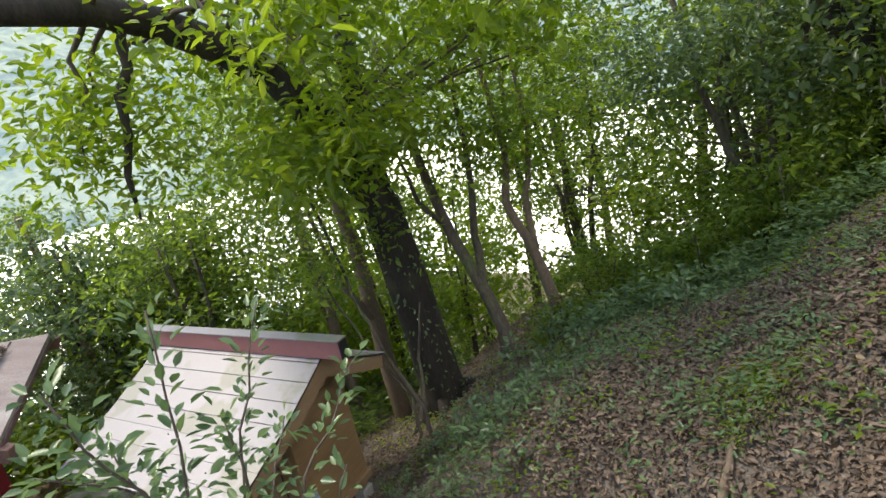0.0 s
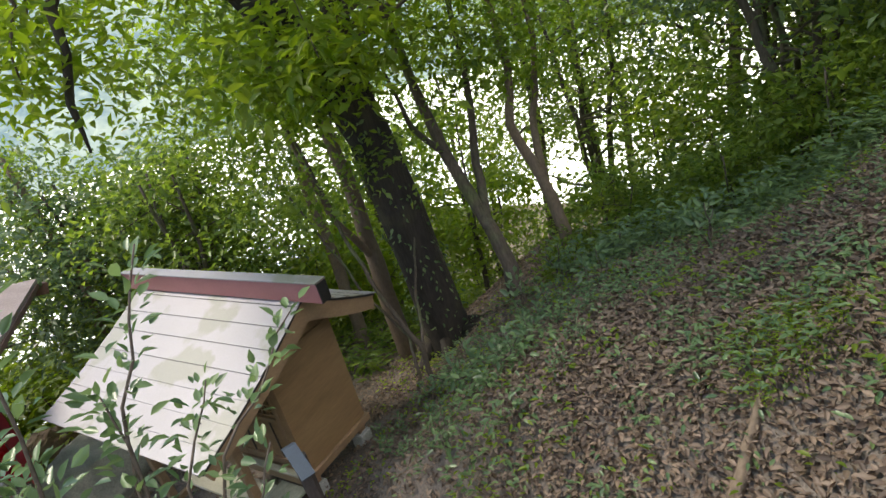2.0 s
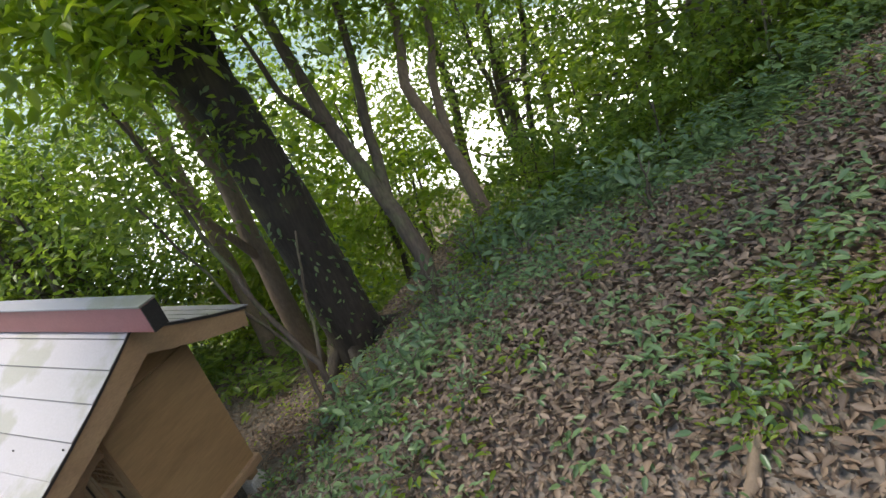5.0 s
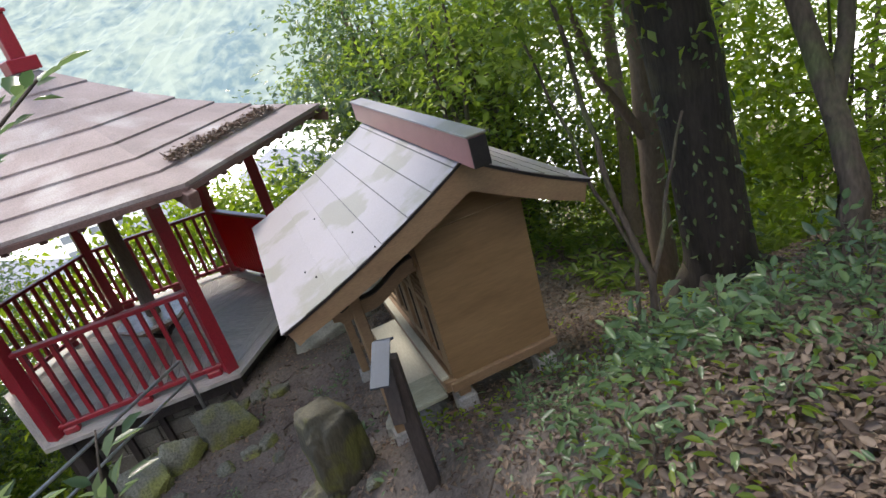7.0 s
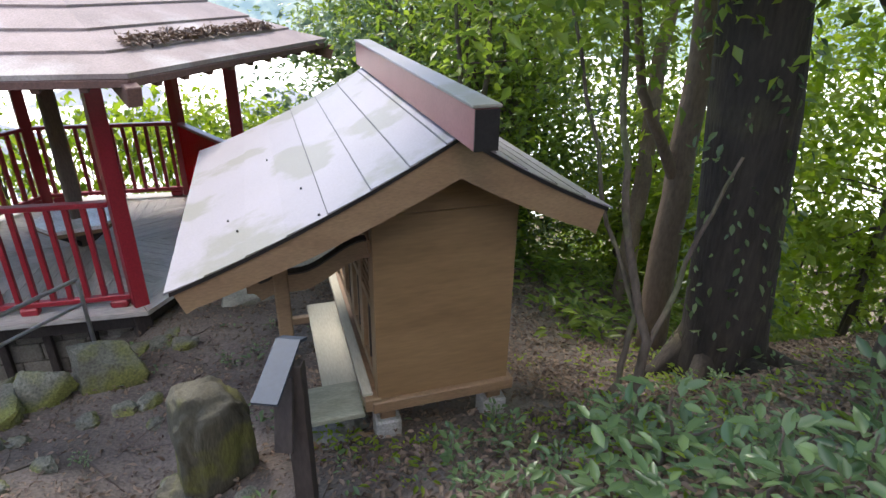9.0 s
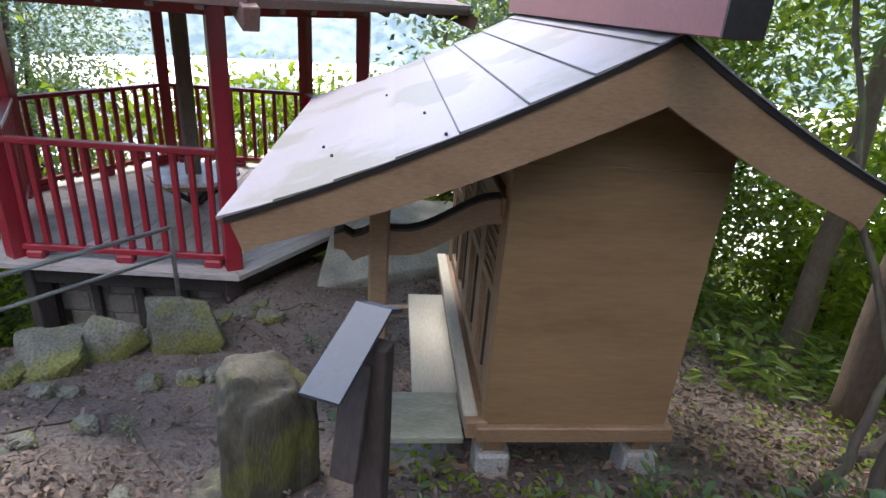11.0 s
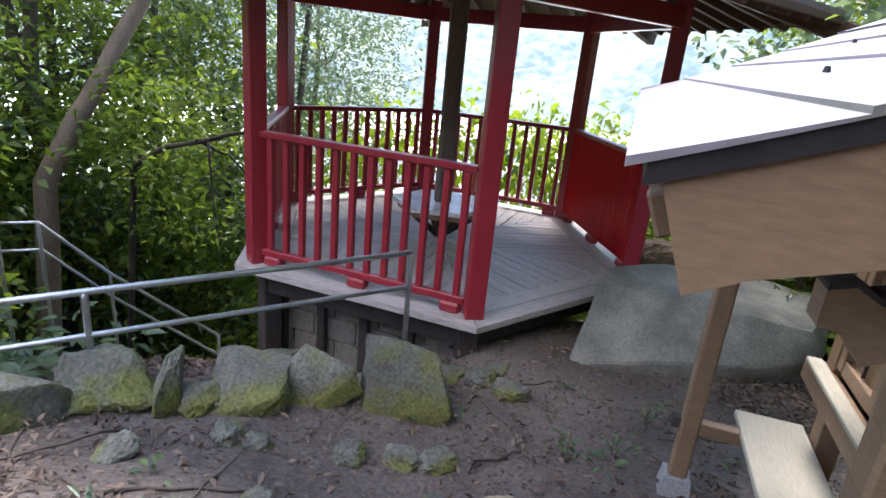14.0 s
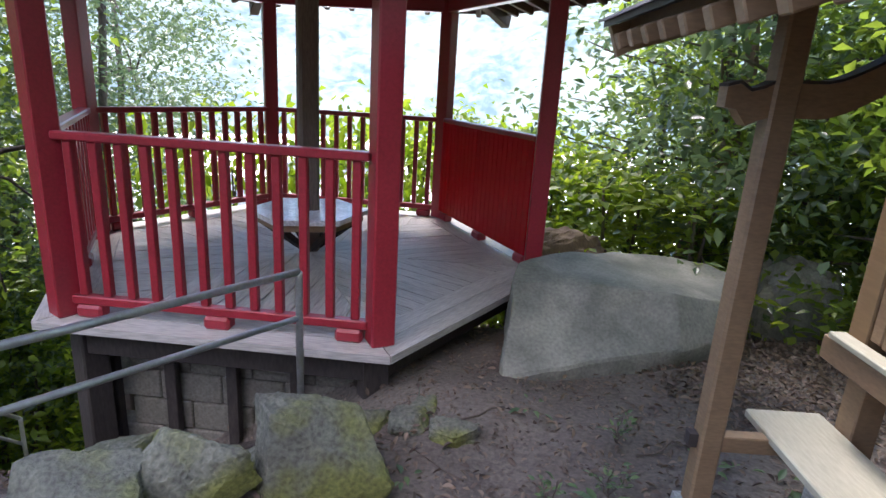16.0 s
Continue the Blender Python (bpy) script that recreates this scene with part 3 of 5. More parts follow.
        add("brace", beamed(GC + d * 0.06 + Vector((0, 0, -0.08)), GC + d * 0.38 + Vector((0, 0, 0.15)), 0.04, 0.05), DARK_TIMBER)
    # deck: rim boards along each side and mitred boards inside
    ap = GR * math.cos(radians(30))
    for k in range(6):
        mid = (corner(k) + corner(k + 1)) / 2
        out = Vector((mid.x - GC.x, mid.y - GC.y, 0)).normalized()
        side = Vector((-out.y, out.x, 0))
        for r0, r1 in ((ap - 0.16, ap - 0.005), (ap, ap + 0.155)):
            half0, half1 = r0 * math.tan(radians(30)) - 0.004, r1 * math.tan(radians(30)) - 0.004
            bm = bmesh.new()
            pts = [out * r0 - side * half0, out * r1 - side * half1, out * r1 + side * half1, out * r0 + side * half0]
            top = [bm.verts.new(GC + p + Vector((0, 0, DECK_Z))) for p in pts]
            low = [bm.verts.new(GC + p + Vector((0, 0, DECK_Z - 0.045))) for p in pts]
            bm.faces.new(top)
            bm.faces.new(low[::-1])
            for j in range(4):
                bm.faces.new((top[j], low[j], low[(j + 1) % 4], top[(j + 1) % 4]))
            bmesh.ops.recalc_face_normals(bm, faces=bm.faces[:])
            turn = Matrix.Rotation(-math.atan2(side.y, side.x), 4, "Z")
            bmesh.ops.transform(bm, matrix=turn @ inv, verts=bm.verts[:])
            ob = part("rim_board", bm, DECK, pav)
            ob.matrix_basis = turn.inverted()
        width, r1 = 0.115, ap - 0.165
        n = int(r1 * math.tan(radians(30)) / width)
        for i in range(-n, n + 1):
            s0, s1 = (i - 0.5) * width + 0.003, (i + 0.5) * width - 0.003
            lim = lambda s: abs(s) * math.tan(radians(60)) + 0.004
            sm = 0.0 if s0 < 0 < s1 else None
            pts = [out * r1 + side * s0, out * r1 + side * s1, out * min(lim(s1), r1 - 0.01) + side * s1]
            if sm is not None:
                pts.append(out * 0.004)
            pts.append(out * min(lim(s0), r1 - 0.01) + side * s0)
            bm = bmesh.new()
            z = DECK_Z - 0.002 + random.uniform(-0.0015, 0.0015)
            top = [bm.verts.new(GC + p + Vector((0, 0, z))) for p in pts]
            low = [bm.verts.new(GC + p + Vector((0, 0, z - 0.035))) for p in pts]
            bm.faces.new(top)
            bm.faces.new(low[::-1])
            m = len(pts)
            for j in range(m):
                bm.faces.new((top[j], low[j], low[(j + 1) % m], top[(j + 1) % m]))
            bmesh.ops.recalc_face_normals(bm, faces=bm.faces[:])
            turn = Matrix.Rotation(-math.atan2(out.y, out.x), 4, "Z")
            bmesh.ops.transform(bm, matrix=turn @ inv, verts=bm.verts[:])
            ob = part("deck_board", bm, DECK, pav)
            ob.matrix_basis = turn.inverted()
    # cross bracing and joists under the deck
    for k in (1, 2, 3):
        a, b = corner(k, GR - 0.1), corner(k + 1, GR - 0.1)
        add("cross_brace", beamed(a + Vector((0, 0, -0.7)), b + Vector((0, 0, -1.3)), 0.06, 0.12), DARK_TIMBER)
        if k > 1:
            add("lower_bearer", beamed(a + Vector((0, 0, -0.62)), b + Vector((0, 0, -0.62)), 0.08, 0.12), DARK_TIMBER)
    for i in range(-4, 5):
        h = math.sqrt(max(0.05, 1.6 ** 2 - (0.36 * i) ** 2)) * 0.92
        add("joist", beamed((GC.x + 0.36 * i, GC.y - h, DECK_Z - 0.10), (GC.x + 0.36 * i, GC.y + h, DECK_Z - 0.10), 0.06, 0.10), DARK_TIMBER)
    return pav


pavilion = build_pavilion()


def build_roof_litter():
    """Dead leaves caught under a shingle course on the pavilion roof."""
    a, b = corner(0, 2.85, 2.06), corner(1, 2.85, 2.06)
    apex = Vector((GC.x, GC.y, 3.36))
    cs = []
    for i in range(1500):
        u, t = random.uniform(0.12, 0.92), 0.145 + abs(random.gauss(0, 0.018)) + 0.02 * math.sin(i)
        q = a.lerp(b, u).lerp(apex, max(t, 0.137))
        q.z -= 0.16 * math.sin(math.pi * t) - 0.035 - random.uniform(0, 0.03)
        cs.append(q)
    return cs


# ---- stones ----
def rock(name, centre, size, seed, material_, label, category="rock", group="", turn=0.0, angular=0.6, flat_top=None, tilt=(0, 0), blocky=None):
    """A broken stone: the hull of a few corners, its faces roughened; a low angular gives a worn, rounded one."""
    rng = random.Random(seed)
    bm = bmesh.new()
    for _ in range(int(9 + 26 * (1 - angular))):
        p = Vector((rng.gauss(0, 1), rng.gauss(0, 1), rng.gauss(0, 1))).normalized()
        q = Vector([max(-0.72, min(0.72, c)) / 0.72 for c in p])
        bm.verts.new(p.lerp(q, 0.7 * angular if blocky is None else blocky))
    bmesh.ops.convex_hull(bm, input=bm.verts[:])
    bmesh.ops.delete(bm, geom=[v for v in bm.verts if not v.link_faces], context="VERTS")
    if flat_top:
        for v in bm.verts:
            v.co.z = min(v.co.z, flat_top)
    bmesh.ops.bevel(bm, geom=bm.edges[:], offset=0.025 if angular > 0.7 else 0.06 + 0.05 * (1 - angular), segments=1, affect="EDGES")
    bmesh.ops.triangulate(bm, faces=bm.faces[:])
    for _ in range(2):
        bmesh.ops.subdivide_edges(bm, edges=[e for e in bm.edges if e.calc_length() > 0.13], cuts=2, use_grid_fill=True)
        bmesh.ops.triangulate(bm, faces=bm.faces[:])
    for v in bm.verts:
        rough = 0.45 if angular > 0.7 else 1.0
        s = noise.noise(v.co * 1.9 + Vector((seed, 0, 0))) * 0.16 * rough + noise.noise(v.co * 5 + Vector((seed, 3, 0))) * 0.09 * rough + noise.noise(v.co * 12 + Vector((0, seed, 0))) * 0.045
        v.co *= 1 + s
    bmesh.ops.transform(bm, matrix=Matrix.Diagonal((*size, 1)), verts=bm.verts[:])
    bmesh.ops.recalc_face_normals(bm, faces=bm.faces[:])
    ob = mesh_object(name, bm, material_, smooth=True)
    ob.data.set_sharp_from_angle(angle=radians(24 if angular > 0.5 else 40))
    ob.matrix_world = pose(*centre, tilt[0], tilt[1], turn)
    return tagged(ob, label, category, group)


def on_ground(x, y, lift=0.0):
    return (x, y, ground_at(x, y) + lift)


ROW = [(-1.86, 1.72, 0.33, 0.25, 0.27, 20), (-2.22, 1.47, 0.19, 0.21, 0.24, 70), (-2.50, 1.28, 0.21, 0.19, 0.26, 35), (-2.77, 1.08, 0.075, 0.17, 0.22, 30),
       (-3.03, 0.98, 0.25, 0.2, 0.2, 50), (-3.08, 0.58, 0.24, 0.2, 0.15, 10), (-2.55, 1.62, 0.2, 0.16, 0.16, 80), (-2.05, 1.72, 0.12, 0.1, 0.12, 15), (-2.64, 1.12, 0.11, 0.09, 0.1, 60)]
for i, (x, y, a, b, c, turn) in enumerate(ROW):
    rock("edge_rock", on_ground(x, y, c * 0.3), (a, b, c * 0.95), 30 + i, STONE, "angular grey-green mossy rock edging the yard", group="rocks along the yard edge", turn=turn, angular=0.8, tilt=(12 - 5 * i, 14))
SMALL = [(-1.64, 1.26, 0.10), (-1.50, 1.33, 0.11), (-1.86, 1.15, 0.10), (-2.35, 0.95, 0.10), (-2.22, 0.98, 0.08), (-1.42, 1.05, 0.07), (-1.95, 0.6, 0.09), (-1.3, 2.1, 0.12), (-1.75, 2.25, 0.18),
         (-1.52, 2.2, 0.13), (-2.1, 0.35, 0.08), (-1.2, 0.35, 0.11), (-1.05, 0.55, 0.07), (-2.6, 0.6, 0.11), (-1.62, 0.15, 0.10), (-0.75, -0.25, 0.08), (-1.45, 2.38, 0.10)]
for i, (x, y, a) in enumerate(SMALL):
    rock("small_stone", on_ground(x, y, a * 0.12), (a, a * 0.75, a * 0.55), 60 + i, STONE, "small mossy stone half sunk in the trodden earth", "stone", "small stones in the yard", turn=i * 50)
def build_standing_stone():
    """A worn upright stone with nearly straight sides and a rounded head."""
    bm = bmesh.new()
    bmesh.ops.create_icosphere(bm, subdivisions=5, radius=1.0)
    for v in bm.verts:
        c = v.co.normalized()
        p = Vector([math.copysign(abs(k) ** 0.62, k) for k in c])
        s = 1 + noise.noise(c * 1.4 + Vector((4, 0, 0))) * 0.20 + noise.noise(c * 4 + Vector((0, 7, 0))) * 0.07 + noise.noise(c * 11) * 0.025
        v.co = Vector((p.x * 0.20 - 0.05 * max(0.0, p.z), p.y * 0.16, p.z * 0.36)) * s
    ob = mesh_object("standing_stone", bm, STREAKED, smooth=True)
    ob.matrix_world = pose(-0.90, 0.10, 0.34, 2, 3, 20)
    tagged(ob, "upright rounded stone streaked with moss", "stone")


build_standing_stone()
rock("low_stone", on_ground(-1.1, 0.02, 0.08), (0.17, 0.15, 0.17), 11, STREAKED, "low mossy stone beside the upright stone", "stone", angular=0.5)
rock("grey_slab", (-0.27, 0.30, 0.0), (0.34, 0.42, 0.27), 16, BOULDER, "flat grey stone below the shrine step", "stone", angular=0.5, flat_top=0.75)


def build_boulder():
    bm = bmesh.new()
    low = [(-1.06, 2.66), (-0.5, 2.84), (0.1, 3.06), (0.62, 3.36), (0.85, 4.1), (0.6, 4.9), (-0.3, 4.75), (-0.75, 4.2), (-0.98, 3.4)]
    top = [(-0.95, 3.36), (-0.5, 3.33), (0.05, 3.30), (0.5, 3.42), (0.74, 3.9), (0.42, 4.25), (-0.1, 4.2), (-0.62, 3.95), (-0.90, 3.6)]
    zs = [0.075, 0.09, 0.07, -0.03, 0.03, 0.05, 0.07, 0.10, 0.12]
    under = [(0.02, 0.02, -0.32), (0.0, 0.10, -0.25), (0.0, 0.13, -0.22), (-0.08, 0.12, -0.22), (-0.1, 0.05, -0.2)] + [(0.0, 0.0, -0.2)] * 4
    a = [bm.verts.new((x + u, y + v, -0.55)) for (x, y), (u, v, _) in zip(low, under)]
    m = [bm.verts.new((x * 0.85 + p * 0.15, y * 0.85 + q * 0.15, w)) for (x, y), (p, q), (_, _, w) in zip(low, top, under)]
    b = [bm.verts.new((x, y, z)) for (x, y), z in zip(top, zs)]
    n = len(a)
    for r0, r1 in ((a, m), (m, b)):
        for i in range(n):
            bm.faces.new((r0[i], r0[(i + 1) % n], r1[(i + 1) % n], r1[i]))
    bm.faces.new(b)
    bm.faces.new(a[::-1])
    bmesh.ops.bevel(bm, geom=[e for e in bm.edges if e.calc_length() > 0], offset=0.012, segments=1, affect="EDGES")
    bmesh.ops.triangulate(bm, faces=bm.faces[:])
    bmesh.ops.subdivide_edges(bm, edges=[e for e in bm.edges if e.calc_length() > 0.08], cuts=3, use_grid_fill=True)
    for v in bm.verts:
        p = v.co.copy()
        v.co += Vector((0.3, -0.3, 0.6)) * (noise.noise(p * 2.2) * 0.05 + noise.noise(p * 5.5) * 0.04 + noise.noise(p * 14) * 0.02 + noise.noise(p * 33) * 0.007)
    bmesh.ops.recalc_face_normals(bm, faces=bm.faces[:])
    ob = mesh_object("boulder", bm, BOULDER, smooth=True)
    ob.data.set_sharp_from_angle(angle=radians(22))
    tagged(ob, "large flat-topped grey-green boulder beside the pavilion deck", "boulder")


build_boulder()
rock("round_boulder", (1.45, 4.35, -0.45), (0.42, 0.40, 0.55), 21, BOULDER, "dark rounded boulder under the trees", "boulder", angular=0.4)
rock("brown_rock", (-0.35, 4.95, -0.35), (0.45, 0.35, 0.42), 23, PALE_BARK, "brown sloping rock behind the flat boulder", "rock", angular=0.7)


# ---- wall under the deck ----
def build_block_wall():
    wall = empty("retaining_wall", pose(0, 0, 0), "low pale block wall below the pavilion deck", "wall", kind="structure")
    a, b = corner(1, 1.42), corner(2, 1.42)
    d = (b - a).normalized()
    turn = between(a, b)
    mesh = None
    for row in range(6):
        for i in range(4):
            c = a + d * (0.2 + 0.40 * i + (0.2 if row % 2 else 0) - 0.15)
            ob = new("block", mesh) if mesh else mesh_object("block", boxed((0, 0, 0), (0.392, 0.15, 0.19), None, 0.008), BLOCK)
            mesh = ob.data
            ob.parent = wall
            ob.matrix_basis = Matrix.Translation((c.x, c.y, DECK_Z - 0.36 - 0.2 * row)) @ turn
    for i in range(5):
        q = a + d * (0.02 + 0.36 * i)
        off = (q - GC).normalized() * 0.13
        part("strut", boxed((q.x + off.x, q.y + off.y, DECK_Z - 0.75), (0.07, 0.06, 1.1), turn, 0.005), DARK_TIMBER, wall)


build_block_wall()


# ---- notice post ----
def build_notice():
    u, v = Vector((0.917, -0.4, 0)), Vector((-0.4, -0.917, 0))
    post_at = Vector((-0.45, -0.70, 0))
    g = ground_at(post_at.x, post_at.y)
    sign = empty("notice_post", pose(post_at.x, post_at.y, g), "dark wooden notice post with a slate-blue metal cover", "sign")
    inv = Matrix.Translation((-post_at.x, -post_at.y, -g))

    def add(name, bm, mat, label=""):
        bmesh.ops.transform(bm, matrix=inv, verts=bm.verts[:])
        return part(name, bm, mat, sign, label)

    turn = Matrix((u, v * -1, Vector((0, 0, 1)))).transposed().to_4x4()
    add("post", boxed((post_at.x, post_at.y, (g - 0.1 + 1.335) / 2), (0.085, 0.055, 1.335 - g + 0.1), turn, 0.004), DARK_TIMBER)
    ridge = Vector((-0.455, -0.638, 1.403))
    low = ridge + v * 0.27 - Vector((0, 0, 0.092))
    back = ridge - v * 0.075 - Vector((0, 0, 0.035))

    def slab(a, b, w, t, name, mat):
        bm = bmesh.new()
        c = (b - a).normalized().cross(u).normalized()
        if c.z > 0:
            c = -c
        pts = [a - u * w, a + u * w, b + u * w, b - u * w]
        top = [bm.verts.new(p) for p in pts]
        bot = [bm.verts.new(p + c * t) for p in pts]
        bm.faces.new(top)
        bm.faces.new(bot[::-1])
        for j in range(4):
            bm.faces.new((top[j], bot[j], bot[(j + 1) % 4], top[(j + 1) % 4]))
        bmesh.ops.recalc_face_normals(bm, faces=bm.faces[:])
        return add(name, bm, mat)

    slab(ridge, low, 0.049, 0.012, "cover_front", SIGN)
    slab(ridge - v * 0.002, back, 0.049, 0.012, "cover_back", SIGN)
    board = ridge + v * 0.12 - Vector((0, 0, 0.27))
    add("notice_board", boxed(board, (0.075, 0.02, 0.32), turn @ Matrix.Rotation(radians(-14), 4, "X"), 0.003), DARK_TIMBER)


build_notice()


# ---- pipe handrails ----
def build_handrail(name_label, tops, foot_drop, lower=0.22, radius=0.0165):
    rail = empty("handrail", pose(*tops[0]), name_label, "handrail")
    inv = Matrix.Translation(-Vector(tops[0]))

    def add(name, pts, r):
        bm = tubed(pts, [r] * len(pts), 12)
        bmesh.ops.transform(bm, matrix=inv, verts=bm.verts[:])
        part(name, bm, STEEL, rail, smooth=True)

    pts = [Vector(p) for p in tops]
    add("top_pipe", pts, radius)
    add("lower_pipe", [p - Vector((0, 0, lower)) for p in pts], radius * 0.85)
    for p in pts:
        g = ground_at(p.x, p.y)
        add("post", [Vector((p.x, p.y, min(g - 0.1, p.z - foot_drop))), p - Vector((0, 0, 0.03)), p], radius * 1.02)


build_handrail("galvanised steel pipe handrail beside the rock edging", [(-2.03, 2.23, 0.43), (-3.13, 0.98, 0.40), (-4.2, -0.25, 0.37)], 0.6)
build_handrail("galvanised steel pipe handrail going down the steps", [(-5.85, 2.45, -0.13), (-5.66, 2.68, -0.14), (-5.6, 3.3, -0.82), (-4.9, 4.0, -1.66)], 0.5, 0.25)


# ---- leaves and trees ----
def leaf_mesh(name, centres, axes, normals, lengths, ratio, mat, fold=0.12, fine=False):
    """Many leaves as one mesh: each a folded rhomb of two faces."""
    c, d = np.asarray(centres, np.float64), np.asarray(axes, np.float64)
    d = d / np.linalg.norm(d, axis=1, keepdims=True)
    n = np.asarray(normals, np.float64)
    s = np.cross(d, n)
    s /= np.linalg.norm(s, axis=1, keepdims=True) + 1e-9
    n = np.cross(s, d)
    L = np.asarray(lengths)[:, None]
    w = L * ratio * 0.5
    v = np.stack([c, c + d * L * 0.45 + s * w + n * L * fold, c + d * L - n * L * 0.08, c + d * L * 0.45 - s * w + n * L * fold], 1).reshape(-1, 3)
    N = len(c)
    if fine:
        droop = n * L * 0.10
        v = np.stack([c, c + d * L * 0.28 + s * w * 0.85 + n * L * fold * 0.7, c + d * L * 0.62 + s * w * 0.8 + n * L * fold * 0.6, c + d * L - droop,
                      c + d * L * 0.62 - s * w * 0.8 + n * L * fold * 0.6, c + d * L * 0.28 - s * w * 0.85 + n * L * fold * 0.7], 1).reshape(-1, 3)
        base = (np.arange(N) * 6)[:, None]
        loops = (base + np.array([0, 1, 2, 3, 0, 3, 4, 5])).reshape(-1)
        data = bpy.data.meshes.new(name)
        data.vertices.add(6 * N)
        data.vertices.foreach_set("co", v.reshape(-1))
        data.loops.add(8 * N)
        data.loops.foreach_set("vertex_index", loops.astype(np.int32))
        data.polygons.add(2 * N)
        data.polygons.foreach_set("loop_start", np.arange(0, 8 * N, 4, dtype=np.int32))
        data.update(calc_edges=True)
        data.materials.append(mat)
        return data
    base = (np.arange(N) * 4)[:, None]
    loops = (base + np.array([0, 1, 2, 0, 2, 3])).reshape(-1)
    data = bpy.data.meshes.new(name)
    data.vertices.add(4 * N)
    data.vertices.foreach_set("co", v.reshape(-1))
    data.loops.add(6 * N)
    data.loops.foreach_set("vertex_index", loops.astype(np.int32))
    data.polygons.add(2 * N)
    data.polygons.foreach_set("loop_start", np.arange(0, 6 * N, 3, dtype=np.int32))
    data.update(calc_edges=True)
    data.materials.append(mat)
    return data


def spray(rng, clumps, per, spread, size, flat=0.5):
    """Leaves around clump centres, in flattish sprays."""
    k = len(clumps)
    cl = np.repeat(np.asarray(clumps), per, axis=0)
    off = rng.normal(0, 1, (k * per, 3)) * np.array([1, 1, flat]) * spread
    tilt = np.repeat(rng.normal(0, 0.25, (k, 2)), per, axis=0)
    off[:, 2] += off[:, 0] * tilt[:, 0] + off[:, 1] * tilt[:, 1]
    ax = rng.normal(0, 1, (k * per, 3)) * np.array([1, 1, 0.55]) + np.array([0, 0, -0.3]) + off * 0.8
    nm = rng.normal(0, 0.55, (k * per, 3)) + np.array([0, 0, 1.0])
    return cl + off, ax, nm, size * rng.uniform(0.6, 1.25, k * per)


def crown_clumps(rng, n, centre, radii, hollow=0.35):
    p = rng.normal(0, 1, (n, 3))
    p /= np.linalg.norm(p, axis=1, keepdims=True)
    r = hollow + (1 - hollow) * rng.uniform(0, 1, (n, 1)) ** 0.6
    return np.asarray(centre) + p * r * np.asarray(radii)


def crooked(rng, a, b, steps, wobble):
    a, b = np.asarray(a, float), np.asarray(b, float)
    t = np.linspace(0, 1, steps)[:, None]
    p = a + (b - a) * t
    w = np.cumsum(rng.normal(0, wobble, (steps, 3)), axis=0)
    w -= t * w[-1]
    return (p + w).tolist()


def build_tree(seed, at, height, radius, crown_z, crown_r, n_clumps, per, size, leaf, bark, label, lean=(0, 0), ratio=0.52, stems=1, spread=0.28, limbs=9, group="", name="tree", category="tree"):
    rng = np.random.default_rng(seed)
    tree = empty(name, pose(*at), label, category, group)
    centre = (lean[0] * 0.8, lean[1] * 0.8, (crown_z + height) / 2)
    clumps = crown_clumps(rng, n_clumps, centre, (crown_r, crown_r, (height - crown_z) / 2))
    for s in range(stems):
        foot = (rng.normal(0, 0.10) * (stems > 1), rng.normal(0, 0.10) * (stems > 1), -0.4)
        tip = (lean[0] + rng.normal(0, 0.35) * (stems > 1), lean[1] + rng.normal(0, 0.35) * (stems > 1), height * 0.88)
        path = crooked(rng, foot, tip, 9, 0.05 * height / 5)
        rr = np.linspace(radius, radius * 0.28, 9)
        rr[0] *= 1.35
        part("trunk", tubed(path, rr.tolist(), 10), bark, tree, smooth=True)
        picks = rng.choice(n_clumps, min(limbs, n_clumps), replace=False)
        for q in picks:
            k = int(np.clip(np.searchsorted([p[2] for p in path], clumps[q][2] - 0.35 * np.linalg.norm(clumps[q][:2] - np.array(centre[:2]))), 2, 7))
            limb = crooked(rng, path[k], clumps[q], 6, 0.035 * height / 5)
            part("limb", tubed(limb, np.linspace(rr[k] * 0.5, 0.006, 6).tolist(), 6), bark, tree, smooth=True)
    data = leaf_mesh("crown", *spray(rng, clumps, per, spread, size), ratio, leaf)
    ob = new("crown", data)
    ob.parent = tree
    return tree


